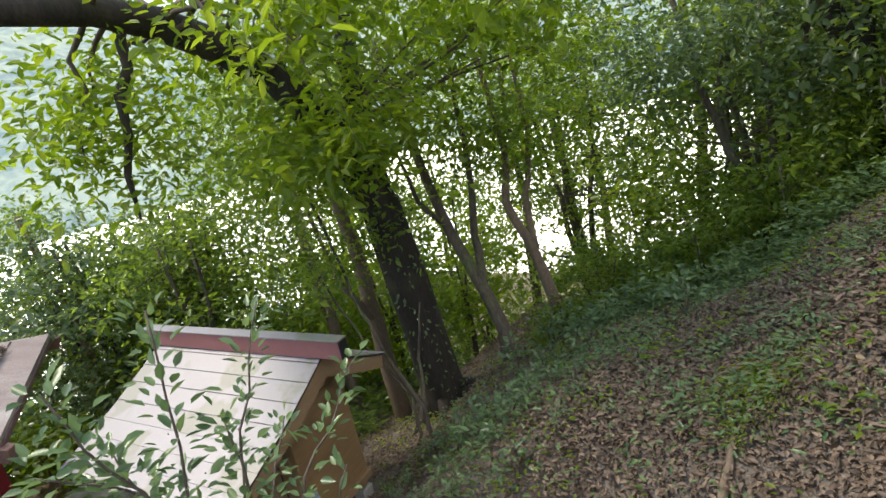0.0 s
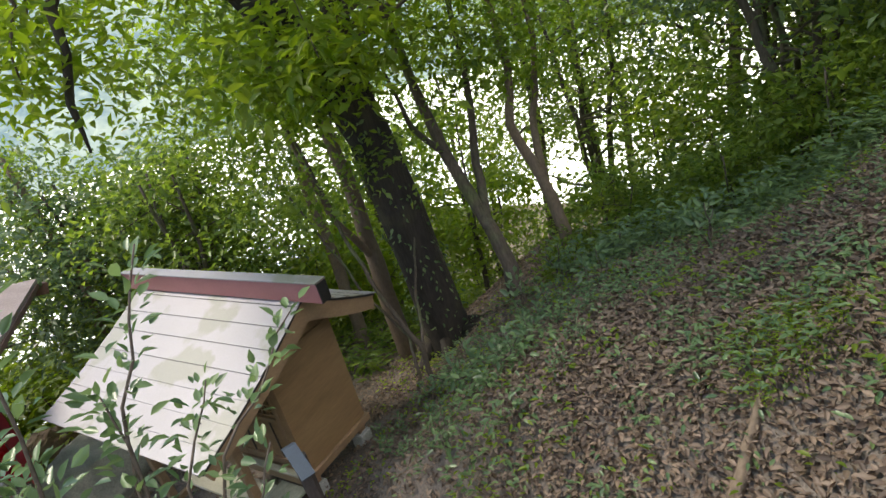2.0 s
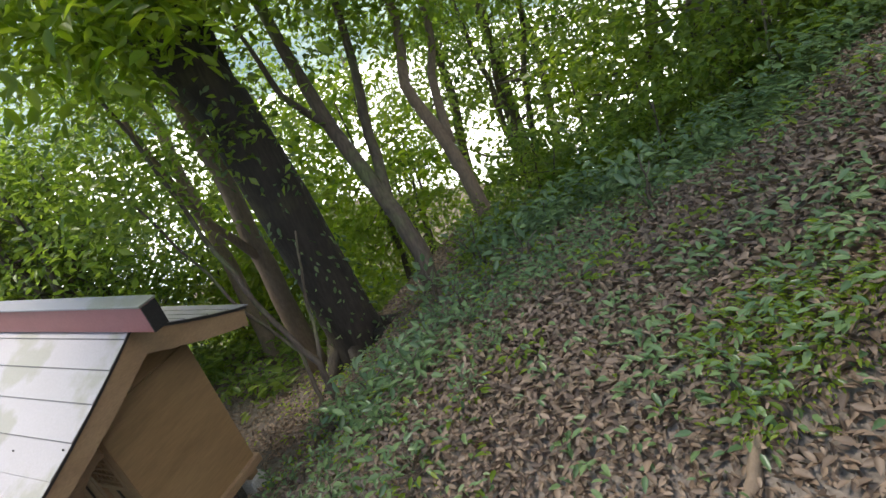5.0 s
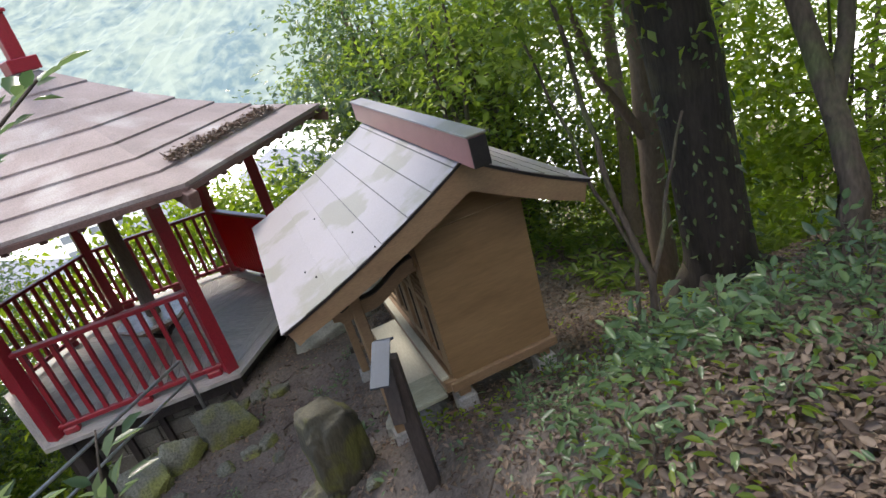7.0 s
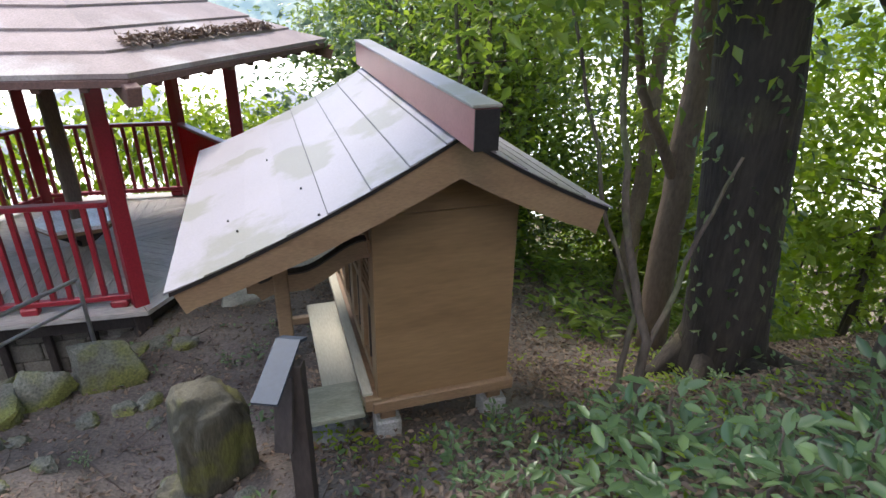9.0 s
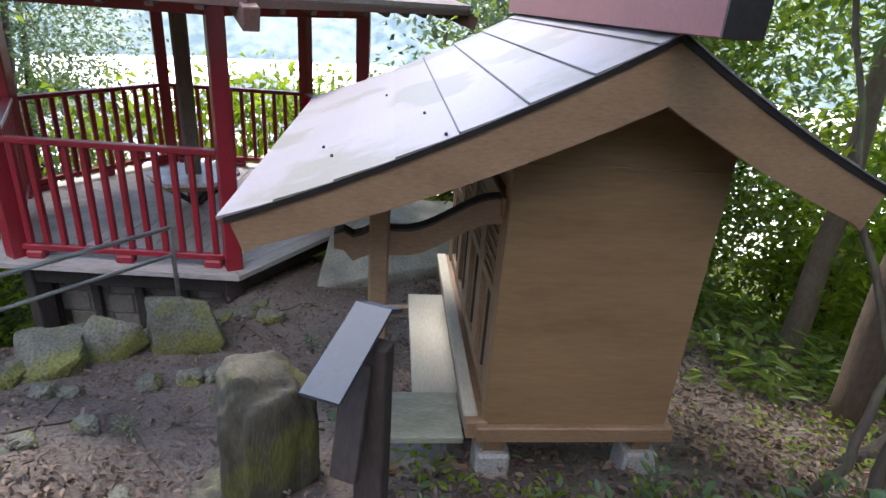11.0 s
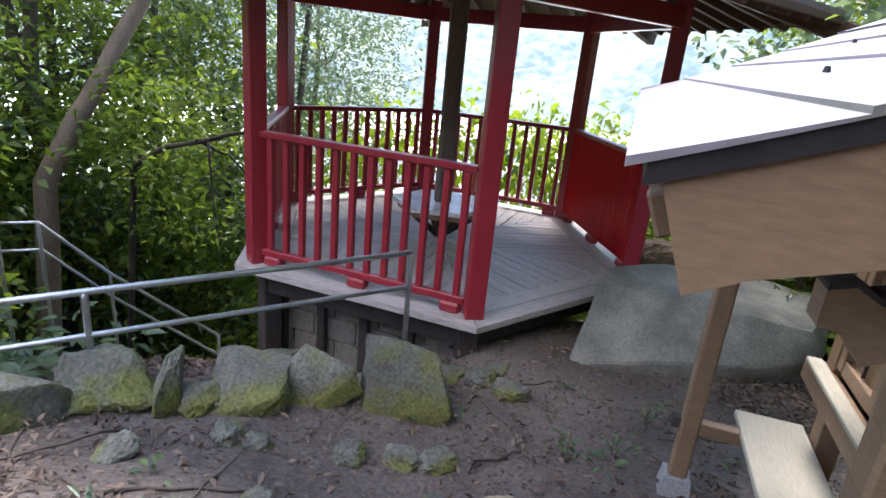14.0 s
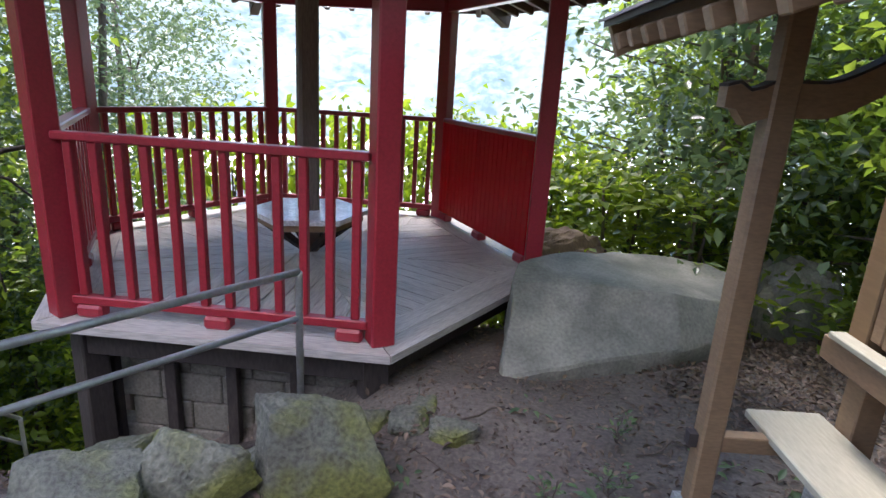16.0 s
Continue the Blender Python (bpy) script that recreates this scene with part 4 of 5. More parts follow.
def build_big_tree():
    """The large trunk that bends over the shrine, with a hanging branch."""
    tree = empty("tree", pose(2.05, -0.25, 0.3), "large dark-barked leaning tree with ivy on its trunk", "tree")
    inv = Matrix.Translation((-2.05, 0.25, -0.3))
    rng = np.random.default_rng(8)

    def add(name, pts, radii, mat, sides=16):
        bm = tubed(pts, radii, sides)
        for v in bm.verts:
            n = noise.noise(Vector((v.co.x * 5, v.co.y * 5, v.co.z * 1.2)))
            v.co += Vector((v.co.x - 2.2, v.co.y + 0.05, 0)).normalized() * n * 0.03
        bmesh.ops.transform(bm, matrix=inv, verts=bm.verts[:])
        return part(name, bm, mat, tree, smooth=True)

    path = [(2.4, -0.05, -0.3), (2.38, -0.05, 0.2), (2.34, -0.05, 0.6), (2.26, -0.04, 1.3), (2.18, -0.03, 2.0), (2.05, -0.01, 2.9), (1.8, 0.15, 3.75), (1.45, 0.4, 4.4), (1.1, 0.6, 4.74), (0.6, 0.68, 4.98), (0.1, 0.73, 5.1), (-0.7, 0.78, 5.12), (-2.0, 0.8, 5.3)]
    add("trunk", path, [0.42, 0.33, 0.27, 0.245, 0.235, 0.22, 0.19, 0.16, 0.15, 0.135, 0.12, 0.10, 0.06], DARK_BARK)
    add("hanging_branch", [(0.3, 0.7, 5.03), (0.27, 0.75, 4.89), (0.25, 0.76, 4.66), (0.12, 0.76, 4.47), (0.09, 0.76, 4.17), (-0.06, 0.77, 3.86), (-0.08, 0.78, 3.5)], [0.06, 0.045, 0.04, 0.04, 0.035, 0.03, 0.01], DARK_BARK, 8)
    add("limb", [(2.05, -0.02, 2.9), (2.2, 0.1, 3.8), (2.45, 0.2, 5.0), (2.6, 0.4, 7.0)], [0.16, 0.13, 0.1, 0.04], DARK_BARK, 10)
    for k in range(7):
        a = k * 0.9
        add("root", [(2.37 + 0.24 * math.cos(a), -0.05 + 0.24 * math.sin(a), 0.45), (2.37 + 0.42 * math.cos(a), -0.05 + 0.42 * math.sin(a), ground_at(2.37 + 0.42 * math.cos(a), -0.05 + 0.42 * math.sin(a)) + 0.03),
                     (2.37 + 0.75 * math.cos(a + 0.2), -0.05 + 0.75 * math.sin(a + 0.2), ground_at(2.37 + 0.75 * math.cos(a + 0.2), -0.05 + 0.75 * math.sin(a + 0.2)) - 0.05)], [0.09, 0.06, 0.02], DARK_BARK, 8)
    # crown over the shrine
    clumps = np.concatenate([crown_clumps(rng, 40, (1.6, 0.8, 6.6), (3.2, 3.0, 1.5)), crown_clumps(rng, 17, (0.3, 1.0, 4.75), (1.9, 0.9, 0.55), 0.1),
                             crown_clumps(rng, 11, (0.1, 1.1, 4.2), (0.55, 0.45, 0.5), 0.1),
                             crown_clumps(rng, 24, (1.25, -0.3, 3.85), (0.9, 0.7, 0.55), 0.1), crown_clumps(rng, 34, (0.9, -1.3, 4.9), (1.7, 1.3, 0.6), 0.1), crown_clumps(rng, 20, (2.6, -1.6, 4.6), (1.2, 1.0, 0.7), 0.1)])
    ob = new("crown", leaf_mesh("crown", *spray(rng, clumps - np.array([2.05, -0.25, 0.3]), 80, 0.30, 0.12), 0.45, LEAF_BRIGHT, fine=True))
    ob.parent = tree
    for q in clumps[::6]:
        add("twig", crooked(rng, path[int(np.argmin([np.linalg.norm(np.array(p) - q) for p in path[6:]])) + 6], q, 6, 0.06), [0.03, 0.025, 0.02, 0.014, 0.01, 0.005], TWIG, 6)
    # ivy climbing the trunk
    n = 330
    k = rng.uniform(0.4, 5.4, n)
    p = np.array([np.interp(k, range(len(path)), [q[i] for q in path]) for i in range(3)]).T
    a = rng.uniform(2.2, 6.1, n)
    out = np.stack([np.cos(a), np.sin(a), np.zeros(n)], 1)
    p += out * (0.235 + rng.uniform(0, 0.09, n)[:, None]) - np.array([2.05, -0.25, 0.3])
    ob = new("ivy", leaf_mesh("ivy", p, out * 0.5 + rng.normal(0, 0.5, (n, 3)) + np.array([0, 0, -0.7]), out + rng.normal(0, 0.3, (n, 3)), rng.uniform(0.035, 0.08, n), 0.5, LEAF_DARK, fine=True))
    ob.parent = tree


build_big_tree()


def bare_tree(label, stems, bark, name="tree", category="tree", group=""):
    """A tree known by its stems: each a list of points and two radii."""
    x, y, z = stems[0][0][0]
    if z > ground_at(x, y) - 0.15:
        z = ground_at(x, y) - 0.15
        stems[0][0][0] = (x, y, z)
    tree = empty(name, pose(x, y, z), label, category, group)
    inv = Matrix.Translation((-x, -y, -z))
    for i, (pts, r0, r1) in enumerate(stems):
        fine = []
        rng = np.random.default_rng(int(abs(x * 100)) + i)
        for a, b in zip(pts, pts[1:]):
            fine += crooked(rng, a, b, 5, 0.012)[:-1]
        fine.append(pts[-1])
        bm = tubed(fine, np.linspace(r0, r1, len(fine)).tolist(), 9)
        bmesh.ops.transform(bm, matrix=inv, verts=bm.verts[:])
        part("trunk" if i == 0 else "limb", bm, bark, tree, smooth=True)
    return tree


def add_crown(tree, seed, clumps, per, spread, size, leaf, ratio=0.5):
    rng = np.random.default_rng(seed)
    c = np.asarray(clumps) - np.array(tree.matrix_world.translation)
    ob = new("crown", leaf_mesh("crown", *spray(rng, c, per, spread, size), ratio, leaf))
    ob.parent = tree


rs = np.random.default_rng(4)
t = bare_tree("slim grey tree with a pale trunk beside the big tree", [([(2.45, 0.75, -0.1), (2.5, 0.85, 1.2), (2.6, 1.0, 2.6), (2.7, 1.2, 5)], 0.13, 0.06), ([(2.5, 0.85, 1.3), (2.1, 0.9, 2.0), (1.8, 0.8, 3.0)], 0.05, 0.02)], PALE_BARK)
add_crown(t, 5, crown_clumps(rs, 34, (2.5, 1.3, 4.2), (1.6, 1.4, 1.6)), 100, 0.28, 0.10, LEAF)
t = bare_tree("forked grey-brown tree rising from the slope", [([(2.62, -0.95, 0.35), (2.7, -0.85, 1.1), (2.75, -0.65, 1.6), (2.82, -0.35, 2.35), (2.85, -0.1, 3.2), (2.9, 0.2, 4.6)], 0.10, 0.04),
                                                              ([(2.74, -0.7, 1.55), (3.0, -0.55, 2.2), (3.1, -0.6, 3.0), (3.3, -0.5, 4.2)], 0.06, 0.025), ([(2.82, -0.35, 2.35), (2.5, -0.2, 2.8), (2.3, -0.2, 3.4)], 0.04, 0.015)], BARK)
add_crown(t, 6, crown_clumps(rs, 40, (2.9, 0.2, 4.1), (1.7, 1.5, 1.3)), 100, 0.27, 0.10, LEAF)
t = bare_tree("crooked slim tree with a fork", [([(3.45, -1.35, 0.6), (3.4, -1.2, 1.5), (3.38, -1.1, 1.9), (3.35, -0.85, 2.5), (3.5, -0.9, 3.1), (3.6, -0.7, 4.2)], 0.085, 0.03),
                                                    ([(3.38, -1.1, 1.9), (3.65, -1.0, 2.5), (3.8, -1.1, 3.3), (4.1, -0.9, 4.3)], 0.05, 0.02)], PALE_BARK)
add_crown(t, 7, crown_clumps(rs, 36, (3.7, -0.8, 4.2), (1.5, 1.4, 1.3)), 100, 0.27, 0.10, LEAF_BRIGHT)
t = bare_tree("slender twin-stemmed tree on the bank", [([(4.5, -3.75, 1.3), (4.6, -3.5, 2.0), (4.7, -3.2, 2.5), (4.8, -2.9, 3.4), (4.9, -2.6, 4.8)], 0.075, 0.03), ([(4.7, -3.2, 2.5), (4.95, -3.1, 3.2), (5.0, -3.2, 4.2)], 0.045, 0.02)], BARK)
add_crown(t, 9, crown_clumps(rs, 40, (4.8, -2.8, 4.3), (1.5, 1.6, 1.3)), 100, 0.27, 0.09, LEAF_DARK)
t = bare_tree("dark leaning tree on top of the bank", [([(5.0, -4.9, 2.2), (4.95, -4.6, 3.0), (4.9, -4.2, 3.9), (4.7, -3.8, 5.0)], 0.17, 0.09), ([(4.95, -4.6, 3.0), (5.3, -4.6, 3.7), (5.8, -4.3, 4.6)], 0.08, 0.03)], DARK_BARK)
add_crown(t, 10, crown_clumps(rs, 60, (5.1, -4.4, 4.3), (1.7, 1.6, 1.5)), 110, 0.27, 0.09, LEAF_DARK)
t = bare_tree("thin sapling with leafy side shoots", [([(1.36, -0.46, 0.35), (1.42, -0.40, 0.9), (1.38, -0.1, 1.5), (1.45, 0.15, 2.1), (1.35, 0.3, 3.2)], 0.03, 0.014), ([(1.40, -0.42, 0.8), (1.7, -0.3, 1.3), (1.8, -0.4, 1.9)], 0.02, 0.008)], BARK)
add_crown(t, 11, crown_clumps(rs, 15, (1.45, 0.2, 2.9), (0.9, 0.8, 0.7)), 60, 0.2, 0.09, LEAF)
t = bare_tree("thin bent sapling beside the shrine", [([(1.2, -0.36, 0.35), (1.3, -0.38, 0.6), (1.4, -0.3, 1.0), (1.3, 0.05, 1.6), (1.2, 0.4, 2.6)], 0.022, 0.01)], BARK)
add_crown(t, 12, crown_clumps(rs, 9, (1.2, 0.5, 2.6), (0.7, 0.6, 0.5)), 60, 0.2, 0.08, LEAF)
t = bare_tree("leaning brown tree below the shrine", [([(3.2, 2.2, -1.4), (3.35, 2.4, -0.6), (3.6, 2.7, 0.6), (3.9, 3.1, 2.4), (4.2, 3.4, 4.5)], 0.13, 0.06)], PALE_BARK)
add_crown(t, 13, crown_clumps(rs, 50, (3.8, 3.2, 3.2), (1.8, 1.6, 2.0)), 110, 0.28, 0.10, LEAF)
t = bare_tree("tall pale slender trunk leaning over the steps", [([(-7.0, 3.4, -1.6), (-6.85, 3.71, -0.12), (-6.73, 4.23, 0.71), (-6.58, 4.89, 1.79), (-6.3, 5.6, 3.6), (-6.2, 6.0, 5.5)], 0.13, 0.06)], PALE_BARK)
add_crown(t, 14, crown_clumps(rs, 40, (-6.2, 5.6, 4.6), (2.0, 2.0, 1.3)), 110, 0.3, 0.11, LEAF)
t = bare_tree("bare dark branch with a hanging vine", [([(-6.6, 4.2, -1.5), (-6.0, 4.1, 0.1), (-5.48, 3.95, 0.38), (-4.92, 4.3, 0.55), (-4.6, 4.6, 0.6)], 0.04, 0.015), ([(-5.0, 4.1, 0.5), (-4.97, 4.05, 0.1), (-4.8, 3.95, -0.5)], 0.012, 0.008),
                                                      ([(-5.2, 4.1, 0.48), (-5.0, 4.4, 0.3), (-4.7, 4.6, -0.1)], 0.02, 0.006)], DARK_BARK)
add_crown(t, 15, crown_clumps(rs, 22, (-5.9, 4.6, 0.2), (0.7, 0.7, 1.2)), 90, 0.25, 0.10, LEAF)
t = bare_tree("short brown trunk behind the flat boulder", [([(1.05, 5.7, -1.6), (1.1, 5.72, -0.27), (1.32, 5.75, 0.45), (1.5, 5.9, 1.6), (1.4, 6.2, 3.4)], 0.12, 0.05)], PALE_BARK)
add_crown(t, 16, crown_clumps(rs, 55, (1.6, 6.0, 1.9), (1.2, 1.2, 1.7)), 110, 0.26, 0.09, LEAF)

# repeated trees and shrubs of the wood
KIND = {
    "shrub": build_tree(101, (2.9, 4.6, ground_at(2.9, 4.6)), 4.6, 0.07, 0.5, 1.5, 52, 60, 0.12, LEAF, BARK, "broad-leaved shrub of the hillside wood", stems=3, limbs=6, group="shrubs of the wood", name="shrub", category="shrub"),
    "tall": build_tree(102, (7.5, 5.5, ground_at(7.5, 5.5)), 10.5, 0.16, 3.2, 2.6, 80, 75, 0.145, LEAF, BARK, "tall broad-leaved tree of the hillside wood", limbs=12, spread=0.4, group="trees of the wood"),
    "bright": build_tree(103, (5.0, 0.9, ground_at(5.0, 0.9)), 3.4, 0.035, 0.4, 1.0, 34, 70, 0.13, LEAF_BRIGHT, BARK, "bright green sapling lit from behind", stems=2, limbs=6, spread=0.24, group="saplings of the wood", name="sapling", category="sapling"),
    "evergreen": build_tree(106, (-7.2, 7.5, ground_at(-7.2, 7.5)), 5.0, 0.08, 0.4, 1.6, 56, 60, 0.12, LEAF_DARK, BARK, "dark evergreen shrub of the hillside wood", stems=2, limbs=7, group="evergreen shrubs", name="shrub", category="shrub"),
    "dark": build_tree(104, (4.2, -1.6, ground_at(4.2, -1.6)), 1.7, 0.025, 0.1, 0.85, 40, 85, 0.09, LEAF, BARK, "leafy green shrub on the bank", stems=3, limbs=5, spread=0.2, group="evergreen shrubs", name="shrub", category="shrub"),
    "slender": build_tree(107, (-7.0, 9.3, ground_at(-7.0, 9.3) - 0.2), 13.5, 0.15, 2.5, 2.0, 150, 80, 0.115, LEAF_DARK, BARK, "slender dark evergreen tree rising from below the steps", limbs=14, spread=0.36, group="trees of the wood"),
    "far": build_tree(105, (16, 14, ground_at(16, 14)), 12, 0.2, 2.0, 3.4, 120, 60, 0.26, LEAF, BARK, "distant broad-leaved tree below the hill", limbs=8, spread=0.55, group="distant trees"),
}
PLANT = random.Random(77)


def clear(x, y, high):
    """Keeps trees off the yard, the trail, the buildings and the open view to the valley."""
    if 1.8 < x < 4.2 and -1.2 < y < 1.2:
        return False
    if -4.9 < x < 1.9 and -1.5 < y < 6.6 or y < -1.0 and x < 3.2 + 0.2 * (y + 4):
        return False
    az = math.degrees(math.atan2(x + 0.9, y + 1.5))
    if high and -30 < az < 9:
        return False
    return True


def scatter(kind, count, xr, yr, high, smin, smax, sink=0.2):
    made = 0
    for _ in range(count * 30):
        if made >= count:
            return
        x, y = PLANT.uniform(*xr), PLANT.uniform(*yr)
        if not clear(x, y, high):
            continue
        s = PLANT.uniform(smin, smax)
        copy_thing(KIND[kind], pose(x, y, ground_at(x, y) - sink, PLANT.uniform(-6, 6), PLANT.uniform(-6, 6), PLANT.uniform(0, 360)) @ Matrix.Diagonal((s, s, s * PLANT.uniform(0.9, 1.15), 1)))
        made += 1


scatter("shrub", 4, (5.5, 11), (1.5, 10), True, 0.7, 1.1)
scatter("shrub", 12, (-14, -7.6), (0, 11), True, 0.8, 1.3)
scatter("evergreen", 14, (-15, -7.4), (-1, 12), True, 0.8, 1.3)
scatter("tall", 5, (6, 14), (-5, 12), True, 0.7, 1.1)
scatter("tall", 11, (-16, -8), (0, 13), True, 0.7, 1.1)
scatter("bright", 8, (4.4, 11), (-0.5, 9), True, 0.9, 1.4)
scatter("bright", 6, (-10, -6.6), (1, 8), True, 0.8, 1.2)
scatter("dark", 5, (4.4, 8.5), (-5.5, -0.8), True, 0.5, 0.85)
scatter("far", 4, (14, 32), (2, 34), True, 0.7, 1.1)
scatter("far", 18, (-34, -12), (0, 34), True, 0.7, 1.1)
# thicket behind the shrine
for x, y, s, k in ((1.7, 3.4, 0.85, "shrub"), (2.3, 4.3, 0.9, "shrub"), (1.7, 5.4, 1.05, "evergreen"), (2.9, 6.4, 1.15, "shrub"), (1.7, 6.2, 1.2, "evergreen"), (2.7, 5.2, 1.05, "shrub"), (3.5, 5.8, 1.15, "evergreen"), (4.3, 7.0, 1.3, "shrub"), (2.2, 7.8, 1.4, "shrub"), (3.6, 8.4, 1.5, "evergreen"),
                   (1.5, 7.2, 1.15, "evergreen")):
    copy_thing(KIND[k], pose(x, y, ground_at(x, y) - 0.2, 0, 0, 57 * x + 31 * y) @ Matrix.Diagonal((s, s, s, 1)))
# the wood below the bank
for x, y, s, k in ((3.9, -2.2, 0.75, "dark"), (3.7, -3.1, 0.85, "dark"), (3.9, -4.0, 0.95, "dark"), (4.2, -4.9, 1.0, "dark"), (3.3, -1.5, 0.6, "dark"), (4.5, -2.9, 1.1, "dark"), (5.2, -3.4, 1.1, "shrub"), (6.3, -2.0, 1.1, "bright"), (7.4, -0.6, 1.2, "shrub"), (5.6, -4.8, 1.15, "evergreen"),
                   (6.8, -3.2, 1.25, "shrub"), (7.2, -5.2, 1.3, "shrub"), (8.4, -2.4, 1.0, "tall"), (8.6, -5.6, 1.0, "tall"), (4.9, -6.2, 1.3, "evergreen"), (6.2, -7.0, 1.4, "evergreen"),
                   (10.5, -4.0, 1.05, "tall"), (8.2, -7.5, 1.1, "tall"), (5.0, -5.4, 1.1, "shrub"), (4.4, -6.9, 1.2, "shrub"), (6.0, -6.0, 1.3, "shrub")):
    copy_thing(KIND[k], pose(x, y, ground_at(x, y) - 0.2, 0, 0, 57 * x + 31 * y) @ Matrix.Diagonal((s, s, s, 1)))
# low shrubs in front of the valley
for x, y, s, k in ((-0.2, 6.9, 1.0, "bright"), (-1.0, 7.3, 1.1, "bright"), (-1.9, 7.6, 1.1, "bright"), (-2.9, 7.5, 1.15, "bright"), (0.4, 6.6, 1.05, "bright"), (-4.3, 7.2, 1.15, "bright"), (0.9, 7.4, 0.95, "shrub"), (-3.6, 8.2, 1.3, "bright"), (0.1, 8.4, 1.35, "bright"), (0.4, 5.5, 0.85, "bright"), (0.9, 5.0, 0.75, "bright"), (-1.4, 8.4, 1.35, "bright"), (-2.5, 8.6, 1.35, "bright")):
    g = ground_at(x, y) - 0.2
    wide = (0.35 + 0.3 * s - g) / (3.3 if k == "bright" else 4.4)
    copy_thing(KIND[k], pose(x, y, g, 0, 0, 57 * x) @ Matrix.Diagonal((1.15, 1.15, wide, 1)))
for x, y, s, k in ((-6.4, 8.5, 1.0, "evergreen"), (-5.9, 7.4, 0.8, "shrub"), (-8.6, 4.6, 1.2, "evergreen"), (-9.6, 7.0, 1.35, "evergreen"), (-8.0, 8.6, 1.25, "shrub"), (-10.2, 3.0, 1.3, "evergreen"), (-9.0, 5.8, 1.0, "tall"), (-7.8, 6.6, 1.1, "shrub"), (-11.5, 5.0, 1.1, "tall"), (-8.2, 1.6, 1.0, "evergreen")):
    copy_thing(KIND[k], pose(x, y, ground_at(x, y) - 0.2, 0, 0, 91 * x) @ Matrix.Diagonal((s, s, s, 1)))
# slender trees rising from below the steps
for x, y, h in ((-8.7, 8.2, 0.95), (-7.9, 11.2, 1.05), (-7.9, 6.6, 0.85)):
    copy_thing(KIND["slender"], pose(x, y, ground_at(x, y) - 0.2, 0, 0, 91 * x) @ Matrix.Diagonal((h, h, h, 1)))
# unseen trees above and behind the walker, added to shade the slope
for x, y, s in ((-4.5, -8.5, 0.95), (1.5, -9.0, 1.0), (-9, -6, 1.0), (6.5, -6.5, 0.95)):
    copy_thing(KIND["tall"], pose(x, y, ground_at(x, y) - 0.2, 0, 0, 80 * x) @ Matrix.Diagonal((s, s, s, 1)))


# ---- the bush and branches close to the walker ----
def build_leafy_shoot(label, stems, per_metre, size, leaf, seed, name="bush", category="bush"):
    rng = np.random.default_rng(seed)
    x, y, z = stems[0][0]
    bush = empty(name, pose(x, y, z), label, category)
    cs, ax = [], []
    for pts in stems:
        fine = []
        for a, b in zip(pts, pts[1:]):
            fine += crooked(rng, a, b, 6, 0.012)[:-1]
        fine.append(list(pts[-1]))
        rel = [(p[0] - x, p[1] - y, p[2] - z) for p in fine]
        part("stem", tubed(rel, np.linspace(0.009, 0.003, len(rel)).tolist(), 6), TWIG, bush, smooth=True)
        P = np.array(rel)
        seg = np.linalg.norm(P[-1] - P[0])
        n = int(per_metre * seg)
        k = rng.uniform(0.25, 1.0, n) * (len(P) - 1)
        q = np.stack([np.interp(k, range(len(P)), P[:, i]) for i in range(3)], 1)
        d = rng.normal(0, 1, (n, 3)) * np.array([1, 1, 0.4]) + (P[-1] - P[0]) / seg * 0.7
        d /= np.linalg.norm(d, axis=1, keepdims=True)
        q += d * rng.uniform(0.01, 0.10, (n, 1))
        cs.append(q), ax.append(d)
    C, D = np.concatenate(cs), np.concatenate(ax)
    N = len(C)
    ob = new("foliage", leaf_mesh("foliage", C, D, rng.normal(0, 0.35, (N, 3)) + np.array([0, 0, 1]), size * rng.uniform(0.6, 1.2, N), 0.5, leaf, fine=True))
    ob.parent = bush
    return bush


g0 = ground_at(-1.95, -2.0)
build_leafy_shoot("glossy broad-leaved bush with thin upright stems", [
    [(-1.95, -2.0, g0), (-1.98, -2.0, 2.9), (-1.87, -2.0, 3.62)], [(-1.95, -2.0, g0), (-1.72, -2.0, 2.95), (-1.46, -2.0, 3.46)], [(-1.95, -2.0, g0), (-1.5, -2.0, 2.7), (-1.02, -2.0, 2.98)], [(-1.95, -2.0, g0), (-2.05, -1.98, 3.0), (-2.2, -1.95, 3.52)],
    [(-1.95, -2.0, g0), (-2.0, -1.9, 2.9), (-2.25, -1.8, 3.25)], [(-1.95, -2.0, g0), (-1.9, -1.85, 2.7), (-1.95, -1.6, 3.1)], [(-1.95, -2.0, g0), (-1.6, -1.9, 2.6), (-1.35, -1.8, 2.85)], [(-1.95, -2.0, g0), (-2.15, -2.0, 2.7), (-2.4, -1.95, 3.0)],
    [(-1.95, -2.0, g0), (-1.7, -2.1, 2.4), (-1.45, -2.2, 2.75)], [(-1.95, -2.0, g0), (-1.8, -2.0, 2.6), (-1.72, -1.95, 3.1)], [(-1.95, -2.0, g0), (-2.1, -1.85, 2.5), (-2.3, -1.6, 2.8)]], 44, 0.066, LEAF_BLUE, 31)
